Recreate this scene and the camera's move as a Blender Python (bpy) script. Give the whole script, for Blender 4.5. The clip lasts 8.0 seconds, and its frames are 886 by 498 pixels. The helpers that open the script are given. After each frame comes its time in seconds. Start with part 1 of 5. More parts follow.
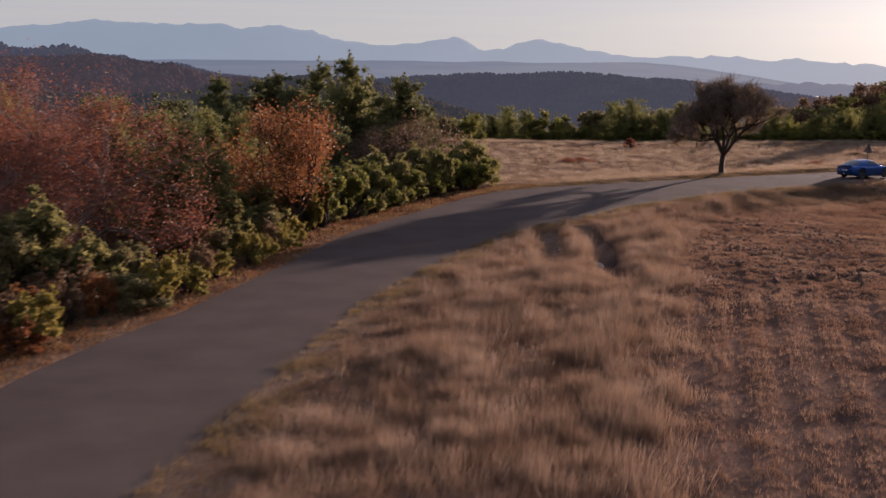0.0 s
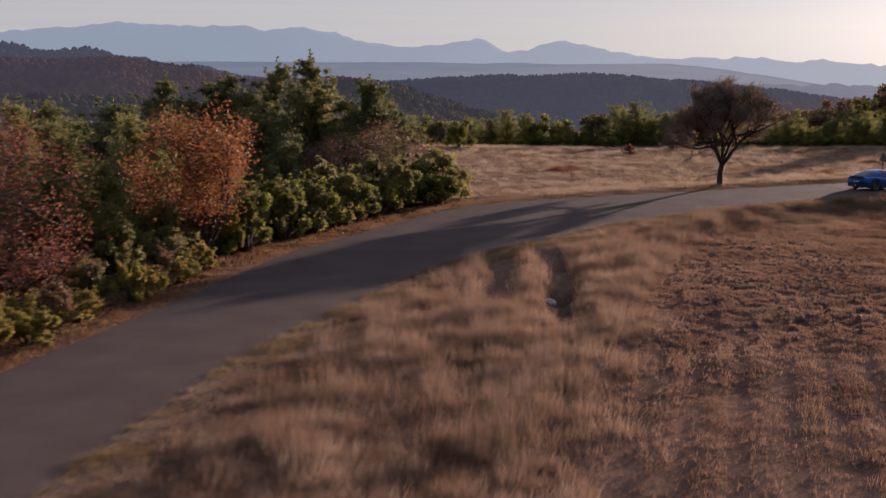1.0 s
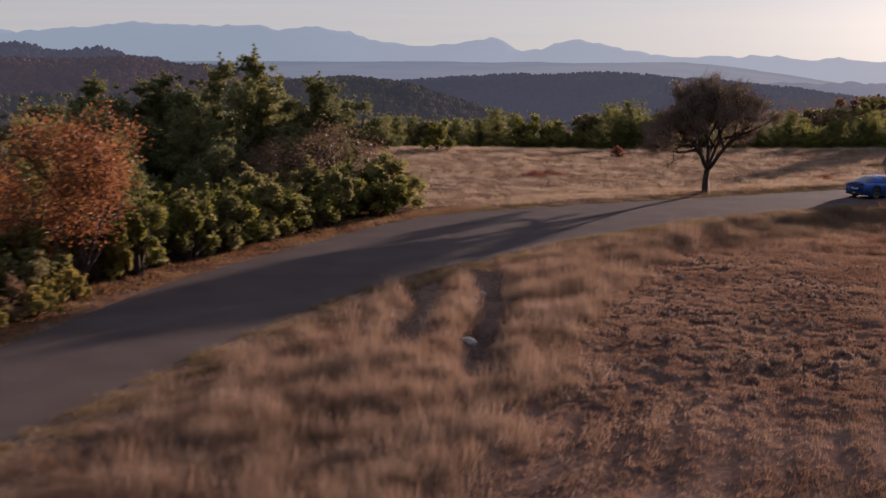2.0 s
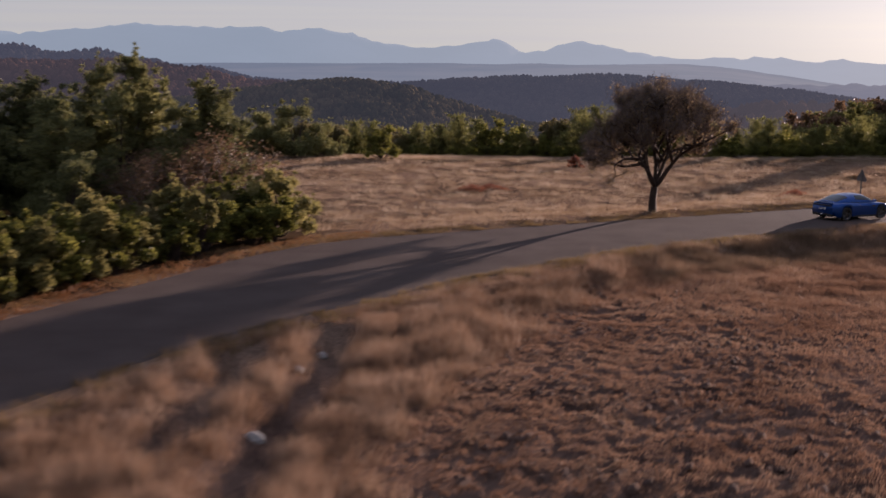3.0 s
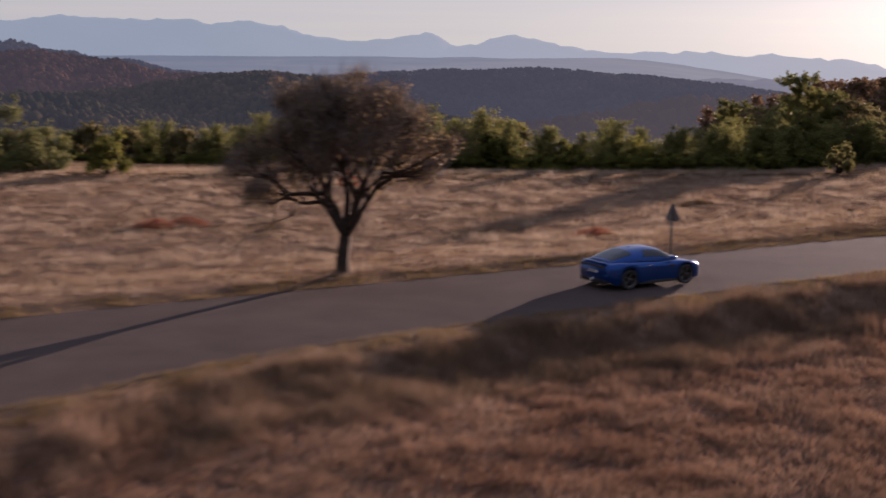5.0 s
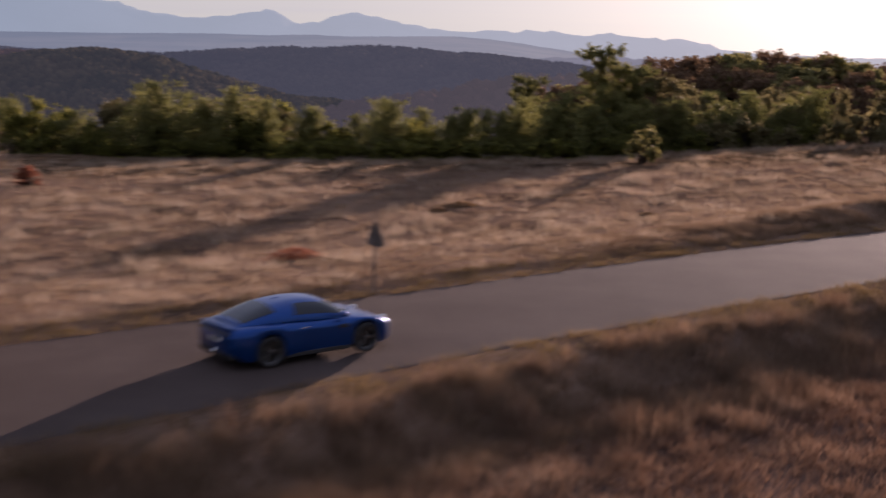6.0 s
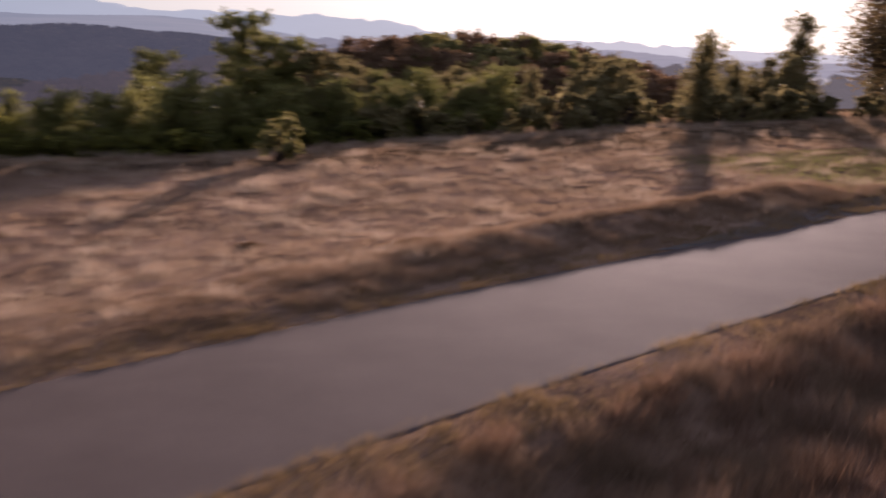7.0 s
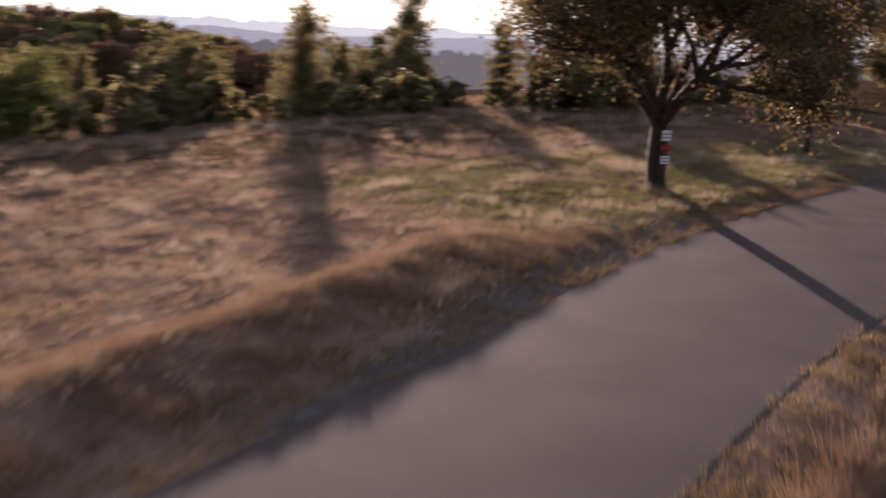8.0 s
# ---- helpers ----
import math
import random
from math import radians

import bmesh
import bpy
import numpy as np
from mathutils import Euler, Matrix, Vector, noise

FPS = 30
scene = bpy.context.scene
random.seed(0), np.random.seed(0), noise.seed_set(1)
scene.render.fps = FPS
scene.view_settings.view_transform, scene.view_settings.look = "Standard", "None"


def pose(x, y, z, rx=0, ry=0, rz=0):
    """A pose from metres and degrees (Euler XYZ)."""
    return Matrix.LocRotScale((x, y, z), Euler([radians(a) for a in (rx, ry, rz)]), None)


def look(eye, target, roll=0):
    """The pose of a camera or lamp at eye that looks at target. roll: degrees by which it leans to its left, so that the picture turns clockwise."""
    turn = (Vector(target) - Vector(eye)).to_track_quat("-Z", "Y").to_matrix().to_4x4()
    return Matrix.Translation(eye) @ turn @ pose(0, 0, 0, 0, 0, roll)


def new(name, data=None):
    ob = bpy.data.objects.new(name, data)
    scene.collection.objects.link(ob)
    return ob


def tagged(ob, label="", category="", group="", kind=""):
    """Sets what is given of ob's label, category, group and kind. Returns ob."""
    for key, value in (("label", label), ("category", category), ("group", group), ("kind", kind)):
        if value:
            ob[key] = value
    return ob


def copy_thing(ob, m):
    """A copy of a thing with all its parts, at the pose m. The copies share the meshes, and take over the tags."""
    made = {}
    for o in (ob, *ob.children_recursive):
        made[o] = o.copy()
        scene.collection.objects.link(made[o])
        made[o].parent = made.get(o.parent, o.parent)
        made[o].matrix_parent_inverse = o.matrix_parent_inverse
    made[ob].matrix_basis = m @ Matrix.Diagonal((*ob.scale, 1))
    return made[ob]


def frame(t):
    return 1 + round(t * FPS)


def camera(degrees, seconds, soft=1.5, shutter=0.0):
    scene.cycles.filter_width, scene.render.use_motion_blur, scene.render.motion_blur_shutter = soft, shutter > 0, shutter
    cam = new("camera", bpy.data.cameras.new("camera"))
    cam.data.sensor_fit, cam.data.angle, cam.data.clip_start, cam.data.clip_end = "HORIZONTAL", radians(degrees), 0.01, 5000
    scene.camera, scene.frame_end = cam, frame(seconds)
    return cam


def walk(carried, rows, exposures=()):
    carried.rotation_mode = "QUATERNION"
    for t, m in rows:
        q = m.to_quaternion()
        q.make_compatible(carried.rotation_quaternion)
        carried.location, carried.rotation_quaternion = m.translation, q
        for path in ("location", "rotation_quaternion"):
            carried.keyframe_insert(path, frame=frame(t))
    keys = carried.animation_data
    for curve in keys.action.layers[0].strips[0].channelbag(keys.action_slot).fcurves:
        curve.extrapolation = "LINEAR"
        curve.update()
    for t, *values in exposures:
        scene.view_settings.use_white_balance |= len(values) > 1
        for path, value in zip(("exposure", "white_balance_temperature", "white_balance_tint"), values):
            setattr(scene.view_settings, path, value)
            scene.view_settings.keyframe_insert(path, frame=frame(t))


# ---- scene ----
cam = camera(38.1, 8.0, shutter=0.5)
METRES, EYE, TILT, LEAN, TURN = 104.0, 8.0, 0.0, 0.0, 0.0
ROWS = [
    (0.0, 0.0, 0.0, 0.0, 0.1, -8.85, -0.65),
    (0.5, 0.0161, 0.0394, -0.0003, 0.62, -8.8, -0.61),
    (1.0, 0.0334, 0.0787, -0.0011, 1.17, -8.79, -0.55),
    (2.5, 0.084, 0.1925, -0.004, 1.97, -8.85, -0.41),
    (3.0, 0.1085, 0.2436, -0.0041, 2.02, -8.76, -0.44),
    (3.5, 0.1332, 0.2932, -0.0044, 2.03, -8.68, -0.45),
    (4.0, 0.1612, 0.3503, -0.0054, 1.77, -8.67, -0.42),
    (5.5, 0.2469, 0.5374, -0.0115, -3.66, -9.42, -0.79),
    (6.0, 0.2803, 0.6108, -0.0155, -7.69, -9.87, -1.0),
    (6.5, 0.314, 0.6793, -0.02, -12.92, -10.18, -1.3),
    (7.0, 0.3533, 0.7533, -0.0239, -20.53, -10.42, -1.62),
    (7.5, 0.3924, 0.8221, -0.0267, -29.13, -10.65, -1.86),
    (8.0, 0.4377, 0.8976, -0.0277, -38.52, -10.94, -2.0),
]
walk(cam, [(t, pose(0, 0, EYE, TILT, LEAN, TURN) @ pose(METRES * x, METRES * y, METRES * z, 90 + pitch, roll, yaw)) for t, x, y, z, yaw, pitch, roll in ROWS], [(0.0, 1.3, 5980, 19), (6.0, 1.38, 6000, 24), (7.2, 1.66, 5950, 26), (8.0, 1.8, 5900, 20)])

# ---------------------------------------------------------------- light
SUN_AZ, SUN_EL = 32.0, 7.2
world = bpy.data.worlds.new("sky")
scene.world = world
world.use_nodes = True
wn = world.node_tree.nodes
sky = wn.new("ShaderNodeTexSky")
sky.sky_type, sky.sun_disc = "NISHITA", False
sky.sun_elevation, sky.sun_rotation = radians(SUN_EL), radians(SUN_AZ)
sky.altitude, sky.air_density, sky.dust_density, sky.ozone_density = 500, 1.0, 2.0, 1.0
wl = world.node_tree.links
hs = wn.new("ShaderNodeHueSaturation")
hs.inputs["Saturation"].default_value = 0.55
wl.new(sky.outputs[0], hs.inputs["Color"])
# thin high haze: pale near the horizon, blue overhead, with faint streaks of cloud
tc = wn.new("ShaderNodeTexCoord")
sp = wn.new("ShaderNodeSeparateXYZ")
wl.new(tc.outputs["Generated"], sp.inputs[0])
mp = wn.new("ShaderNodeMapping")
mp.inputs["Scale"].default_value = (2.2, 2.2, 85.0)
wl.new(tc.outputs["Generated"], mp.inputs[0])
ct = wn.new("ShaderNodeTexNoise")
ct.inputs["Scale"].default_value, ct.inputs["Detail"].default_value = 1.6, 5.0
wl.new(mp.outputs[0], ct.inputs["Vector"])
cm = wn.new("ShaderNodeMath")
cm.operation = "MULTIPLY_ADD"
wl.new(ct.outputs["Fac"], cm.inputs[0])
cm.inputs[1].default_value = 0.075
lower = wn.new("ShaderNodeMath")
lower.operation = "SUBTRACT"
wl.new(sp.outputs[2], lower.inputs[0])
lower.inputs[1].default_value = 0.02
wl.new(lower.outputs[0], cm.inputs[2])
hr = wn.new("ShaderNodeValToRGB")
hr.color_ramp.elements.new(0.5)
for e, (p, c) in zip(hr.color_ramp.elements, ((0.02, (0.209, 0.204, 0.18)), (0.14, (0.15, 0.158, 0.185)), (0.6, (0.16, 0.178, 0.226)))):
    e.position, e.color = p, (*c, 1)
wl.new(cm.outputs[0], hr.inputs[0])
ad = wn.new("ShaderNodeMix")
ad.data_type, ad.blend_type, ad.clamp_result = "RGBA", "ADD", False
ad.inputs[0].default_value = 1.0
sc = wn.new("ShaderNodeVectorMath")
sc.operation = "SCALE"
sc.inputs[3].default_value = 0.0035
wl.new(hs.outputs[0], sc.inputs[0])
wl.new(sc.outputs[0], ad.inputs[6])
wl.new(hr.outputs[0], ad.inputs[7])
# the bright air round the sun
sd = wn.new("ShaderNodeVectorMath")
sd.operation = "DOT_PRODUCT"
wl.new(tc.outputs["Generated"], sd.inputs[0])
sd.inputs[1].default_value = (math.sin(radians(SUN_AZ)) * math.cos(radians(SUN_EL)), math.cos(radians(SUN_AZ)) * math.cos(radians(SUN_EL)), math.sin(radians(SUN_EL)))
pw = wn.new("ShaderNodeMath")
pw.operation = "POWER"
half = wn.new("ShaderNodeMath")
half.operation = "MAXIMUM"
wl.new(sd.outputs["Value"], half.inputs[0])
half.inputs[1].default_value = 0.0
wl.new(half.outputs[0], pw.inputs[0])
pw.inputs[1].default_value = 26.0
au = wn.new("ShaderNodeVectorMath")
au.operation = "SCALE"
au.inputs[0].default_value = (0.15, 0.122, 0.086)
wl.new(pw.outputs[0], au.inputs[3])
ad2 = wn.new("ShaderNodeMix")
ad2.data_type, ad2.blend_type, ad2.clamp_result = "RGBA", "ADD", False
ad2.inputs[0].default_value = 1.0
# haze scatters forward: the sky is dimmer away from the sun
fw = wn.new("ShaderNodeMath")
fw.operation = "MULTIPLY_ADD"
wl.new(sd.outputs["Value"], fw.inputs[0])
fw.inputs[1].default_value, fw.inputs[2].default_value = 0.18, 0.86
dim = wn.new("ShaderNodeVectorMath")
dim.operation = "SCALE"
wl.new(ad.outputs[2], dim.inputs[0])
wl.new(fw.outputs[0], dim.inputs[3])
wl.new(dim.outputs[0], ad2.inputs[6])
wl.new(au.outputs[0], ad2.inputs[7])
wl.new(ad2.outputs[2], wn["Background"].inputs[0])
wn["Background"].inputs[1].default_value = 1.0
sun_data = bpy.data.lights.new("sun", "SUN")
sun_data.energy, sun_data.angle, sun_data.color = 5.0, radians(0.6), (1.0, 0.76, 0.60)
sun = new("sun", sun_data)
sun.matrix_world = look((0, 0, 0), (-math.sin(radians(SUN_AZ)) * math.cos(radians(SUN_EL)), -math.cos(radians(SUN_AZ)) * math.cos(radians(SUN_EL)), -math.sin(radians(SUN_EL))))


# ---------------------------------------------------------------- materials
def nodes_of(name):
    m = bpy.data.materials.new(name)
    m.use_nodes = True
    return m, m.node_tree.nodes, m.node_tree.links


def ramp(n, stops):
    r = n.new("ShaderNodeValToRGB")
    while len(r.color_ramp.elements) < len(stops):
        r.color_ramp.elements.new(0.5)
    for e, (p, c) in zip(r.color_ramp.elements, stops):
        e.position, e.color = p, (*c, 1)
    return r


def noise_node(n, l, scale, detail=4.0, coord=None):
    t = n.new("ShaderNodeTexNoise")
    t.inputs["Scale"].default_value, t.inputs["Detail"].default_value = scale, detail
    if coord is None:
        g = n.new("ShaderNodeNewGeometry")
        coord = g.outputs["Position"]
    l.new(coord, t.inputs["Vector"])
    return t


def surface(name, dark, light, scale=3.0, fine=40.0, rough=0.8, metal=0.0, bump=0.2, coat=0.0, spec=0.5, world_space=True):
    """A solid surface: two colours mixed at two scales, with fine relief."""
    m, n, l = nodes_of(name)
    b = n["Principled BSDF"]
    coord = None
    if not world_space:
        coord = n.new("ShaderNodeTexCoord").outputs["Object"]
    a, f = noise_node(n, l, scale, 5, coord), noise_node(n, l, fine, 3, coord)
    mx = n.new("ShaderNodeMath")
    mx.operation = "MULTIPLY_ADD"
    l.new(f.outputs["Fac"], mx.inputs[0])
    mx.inputs[1].default_value = 0.45
    add = n.new("ShaderNodeMath")
    add.operation = "MULTIPLY"
    l.new(a.outputs["Fac"], add.inputs[0])
    add.inputs[1].default_value = 0.55
    l.new(add.outputs[0], mx.inputs[2])
    r = ramp(n, [(0.34, dark), (0.66, light)])
    l.new(mx.outputs[0], r.inputs[0])
    l.new(r.outputs[0], b.inputs["Base Color"])
    b.inputs["Roughness"].default_value, b.inputs["Metallic"].default_value = rough, metal
    b.inputs["Coat Weight"].default_value, b.inputs["Specular IOR Level"].default_value = coat, spec
    if bump:
        bp = n.new("ShaderNodeBump")
        bp.inputs["Strength"].default_value, bp.inputs["Distance"].default_value = bump, 0.02
        l.new(f.outputs["Fac"], bp.inputs["Height"])
        l.new(bp.outputs[0], b.inputs["Normal"])
    return m


def leafy(name, colours, through_light=0.35, patch=0.35, rough=0.6):
    """Leaves and blades: a colour of its own for each, drifting in patches, with light coming through."""
    m, n, l = nodes_of(name)
    b = n["Principled BSDF"]
    g = n.new("ShaderNodeNewGeometry")
    big = noise_node(n, l, patch, 3)
    oi = n.new("ShaderNodeObjectInfo")
    s1 = n.new("ShaderNodeMath")
    s1.operation = "MULTIPLY_ADD"
    l.new(g.outputs["Random Per Island"], s1.inputs[0])
    s1.inputs[1].default_value = 0.5
    s2 = n.new("ShaderNodeMath")
    s2.operation = "MULTIPLY_ADD"
    l.new(big.outputs["Fac"], s2.inputs[0])
    s2.inputs[1].default_value, s2.inputs[2].default_value = 1.1, -0.4
    s3 = n.new("ShaderNodeMath")
    s3.operation = "MULTIPLY_ADD"
    l.new(oi.outputs["Random"], s3.inputs[0])
    s3.inputs[1].default_value = 0.22
    l.new(s2.outputs[0], s3.inputs[2])
    l.new(s3.outputs[0], s1.inputs[2])
    r = ramp(n, [(i / (len(colours) - 1), c) for i, c in enumerate(colours)])
    l.new(s1.outputs[0], r.inputs[0])
    l.new(r.outputs[0], b.inputs["Base Color"])
    b.inputs["Roughness"].default_value, b.inputs["Specular IOR Level"].default_value = rough, 0.08
    t = n.new("ShaderNodeBsdfTranslucent")
    l.new(r.outputs[0], t.inputs[0])
    mix = n.new("ShaderNodeMixShader")
    mix.inputs[0].default_value = through_light
    l.new(b.outputs[0], mix.inputs[1])
    l.new(t.outputs[0], mix.inputs[2])
    l.new(mix.outputs[0], n["Material Output"].inputs[0])
    return m


def hazed_mat(name, dark, light, haze_glow, scale=0.02, sunward_haze=None):
    """Far country: woods or rock, with haze painted in as emission, brighter towards the sun."""
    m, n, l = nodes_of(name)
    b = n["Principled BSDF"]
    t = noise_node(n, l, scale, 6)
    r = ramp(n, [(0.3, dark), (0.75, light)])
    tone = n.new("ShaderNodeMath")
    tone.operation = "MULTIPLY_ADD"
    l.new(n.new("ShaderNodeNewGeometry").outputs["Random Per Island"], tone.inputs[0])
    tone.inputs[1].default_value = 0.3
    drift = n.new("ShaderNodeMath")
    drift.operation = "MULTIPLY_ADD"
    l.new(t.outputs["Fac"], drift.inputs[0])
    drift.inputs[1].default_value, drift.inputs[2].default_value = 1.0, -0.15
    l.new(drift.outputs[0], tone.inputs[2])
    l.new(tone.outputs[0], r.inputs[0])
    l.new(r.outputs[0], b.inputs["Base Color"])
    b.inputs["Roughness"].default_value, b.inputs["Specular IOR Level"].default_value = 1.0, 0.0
    # the surface's own emission stands in for haze in the air
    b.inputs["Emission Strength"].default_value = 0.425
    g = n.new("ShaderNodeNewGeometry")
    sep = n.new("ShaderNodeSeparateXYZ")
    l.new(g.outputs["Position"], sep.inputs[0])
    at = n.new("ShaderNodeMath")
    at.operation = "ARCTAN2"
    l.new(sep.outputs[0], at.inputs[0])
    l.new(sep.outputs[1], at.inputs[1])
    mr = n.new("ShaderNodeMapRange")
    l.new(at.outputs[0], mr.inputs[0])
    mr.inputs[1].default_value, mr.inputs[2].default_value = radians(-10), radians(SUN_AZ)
    rr = ramp(n, [(0.0, haze_glow), (1.0, sunward_haze or haze_glow)])
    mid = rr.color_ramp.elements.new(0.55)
    mid.color = (*[a * 0.58 + c * 0.42 for a, c in zip(haze_glow, sunward_haze or haze_glow)], 1)
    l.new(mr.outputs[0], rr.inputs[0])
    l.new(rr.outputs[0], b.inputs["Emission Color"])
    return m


M_ROAD = surface("asphalt", (0.066, 0.0495, 0.042), (0.094, 0.072, 0.0615), 0.5, 60, 0.9, bump=0.5, spec=0.012)
M_BARK = surface("bark", (0.03, 0.021, 0.017), (0.085, 0.063, 0.048), 4, 30, 0.95, bump=0.6, spec=0.05)
M_TWIG = surface("twig_bark", (0.1, 0.073, 0.058), (0.22, 0.165, 0.132), 3, 30, 0.9, bump=0.3)
M_PINEBARK = surface("pine_bark", (0.05, 0.03, 0.02), (0.14, 0.09, 0.06), 4, 30, 0.95, bump=0.6, spec=0.05)
M_STONE = surface("limestone", (0.2, 0.175, 0.15), (0.38, 0.34, 0.295), 4, 30, 0.9, bump=0.4)
M_EARTH = surface("dry_earth", (0.05, 0.032, 0.024), (0.135, 0.085, 0.062), 1.5, 25, 1.0, bump=0.6, spec=0.1)
M_BROWN_EARTH = surface("wood_floor", (0.02, 0.014, 0.01), (0.06, 0.036, 0.022), 0.15, 1.5, 1.0, bump=0.3, spec=0.0)
M_GRAVEL = surface("gravel_mat", (0.07, 0.06, 0.053), (0.145, 0.126, 0.112), 2, 40, 0.95, bump=0.5, spec=0.1)
M_TALL = leafy("tall_dry_grass_mat", [(0.091, 0.049, 0.030), (0.168, 0.099, 0.060), (0.253, 0.165, 0.111), (0.352, 0.260, 0.187)], 0.4, 0.5)
M_STEM = leafy("seed_stem_mat", [(0.212, 0.128, 0.085), (0.306, 0.204, 0.145), (0.391, 0.281, 0.212), (0.468, 0.365, 0.289)], 0.5, 0.5)
M_DITCH = leafy("ditch_grass_mat", [(0.079, 0.054, 0.035), (0.159, 0.105, 0.063), (0.248, 0.162, 0.100), (0.389, 0.266, 0.173)], 0.25, 0.8)
M_STUB = leafy("stubble_mat", [(0.115, 0.061, 0.037), (0.199, 0.113, 0.071), (0.297, 0.190, 0.124), (0.431, 0.338, 0.251)], 0.35, 0.3)
M_PALE = leafy("pale_tussock_mat", [(0.221, 0.150, 0.098), (0.306, 0.221, 0.149), (0.391, 0.301, 0.212), (0.476, 0.389, 0.289)], 0.4, 0.5)
M_STRAW = leafy("straw_grass_mat", [(0.137, 0.083, 0.048), (0.218, 0.144, 0.086), (0.301, 0.215, 0.137), (0.377, 0.301, 0.205)], 0.4, 0.2)
M_VERGE = leafy("verge_grass_mat", [(0.064, 0.050, 0.024), (0.122, 0.086, 0.035), (0.200, 0.128, 0.059), (0.257, 0.186, 0.102)], 0.4, 0.5)
M_LITTER = leafy("dead_leaf_mat", [(0.095, 0.041, 0.020), (0.177, 0.078, 0.034), (0.245, 0.129, 0.054), (0.272, 0.190, 0.095)], 0.3, 0.5)
M_LAWN = leafy("green_grass_mat", [(0.07, 0.075, 0.022), (0.12, 0.125, 0.034), (0.18, 0.17, 0.05), (0.26, 0.22, 0.09)], 0.4, 0.5)
M_BOX = leafy("box_leaf", [(0.029, 0.030, 0.009), (0.079, 0.078, 0.019), (0.174, 0.164, 0.036), (0.364, 0.318, 0.071)], 0.45, 1.3)
M_PINE = leafy("pine_needle", [(0.058, 0.061, 0.029), (0.107, 0.109, 0.046), (0.177, 0.172, 0.063), (0.266, 0.242, 0.089)], 0.38, 0.3)
M_YPINE = leafy("young_pine_needle", [(0.063, 0.065, 0.020), (0.119, 0.118, 0.037), (0.188, 0.179, 0.056), (0.278, 0.251, 0.084)], 0.42, 0.3)
M_ORANGE = leafy("orange_oak_leaf", [(0.079, 0.028, 0.016), (0.167, 0.062, 0.026), (0.264, 0.106, 0.037), (0.352, 0.176, 0.066)], 0.4, 0.6)
M_RED = leafy("red_leaf", [(0.072, 0.029, 0.022), (0.160, 0.058, 0.038), (0.261, 0.099, 0.052), (0.362, 0.174, 0.080)], 0.4, 0.5)
M_BROWN = leafy("brown_leaf", [(0.075, 0.045, 0.030), (0.135, 0.083, 0.048), (0.209, 0.128, 0.067), (0.299, 0.194, 0.105)], 0.3, 0.5)
M_FAWN = leafy("fawn_leaf", [(0.071, 0.047, 0.028), (0.129, 0.088, 0.048), (0.211, 0.147, 0.076), (0.397, 0.292, 0.172)], 0.5, 0.5)
M_GOLD = leafy("gold_leaf", [(0.092, 0.081, 0.023), (0.172, 0.144, 0.034), (0.276, 0.213, 0.052), (0.391, 0.287, 0.081)], 0.45, 0.5)
M_OAK = leafy("oak_leaf", [(0.047, 0.035, 0.018), (0.089, 0.064, 0.029), (0.150, 0.105, 0.045), (0.281, 0.196, 0.075)], 0.4, 0.5)
M_HAZEL = leafy("hazel_leaf", [(0.075, 0.062, 0.026), (0.135, 0.112, 0.048), (0.210, 0.173, 0.074), (0.330, 0.270, 0.120)], 0.42, 0.8)
M_OLIVE = leafy("olive_leaf", [(0.080, 0.074, 0.028), (0.145, 0.132, 0.048), (0.241, 0.209, 0.072), (0.370, 0.305, 0.113)], 0.45, 1.0)
# far country: each material emits a painted haze, paler where sunward
M_MOUNT = hazed_mat("mountain_haze_glow", (0.02, 0.02, 0.02), (0.06, 0.06, 0.06), (0.262, 0.302, 0.34), 0.004, (0.49, 0.46, 0.445))
M_PLAIN = hazed_mat("plain_haze_glow", (0.03, 0.03, 0.03), (0.07, 0.06, 0.05), (0.15, 0.172, 0.212), 0.006, (0.33, 0.30, 0.29))
M_FARRIDGE = hazed_mat("far_ridge_haze_glow", (0.02, 0.02, 0.02), (0.05, 0.045, 0.04), (0.11, 0.12, 0.155), 0.02, (0.27, 0.25, 0.265))
M_RIDGE = hazed_mat("ridge_woods", (0.01, 0.011, 0.009), (0.04, 0.032, 0.022), (0.044, 0.046, 0.062), 0.012, (0.082, 0.076, 0.09))
M_SUNSLOPE = hazed_mat("sunward_woods_hazed", (0.008, 0.007, 0.006), (0.034, 0.02, 0.014), (0.034, 0.03, 0.04), 0.05, (0.115, 0.1, 0.1))
M_SPUR = hazed_mat("spur_woods", (0.014, 0.016, 0.009), (0.075, 0.055, 0.028), (0.028, 0.028, 0.034), 0.02)
M_REDHILL = hazed_mat("red_woods_hazed", (0.01, 0.009, 0.007), (0.075, 0.04, 0.026), (0.044, 0.038, 0.046), 0.012, (0.05, 0.043, 0.047))
M_HAZEHILL = hazed_mat("woods_blue_hazed", (0.008, 0.008, 0.007), (0.035, 0.028, 0.02), (0.056, 0.058, 0.078), 0.012)


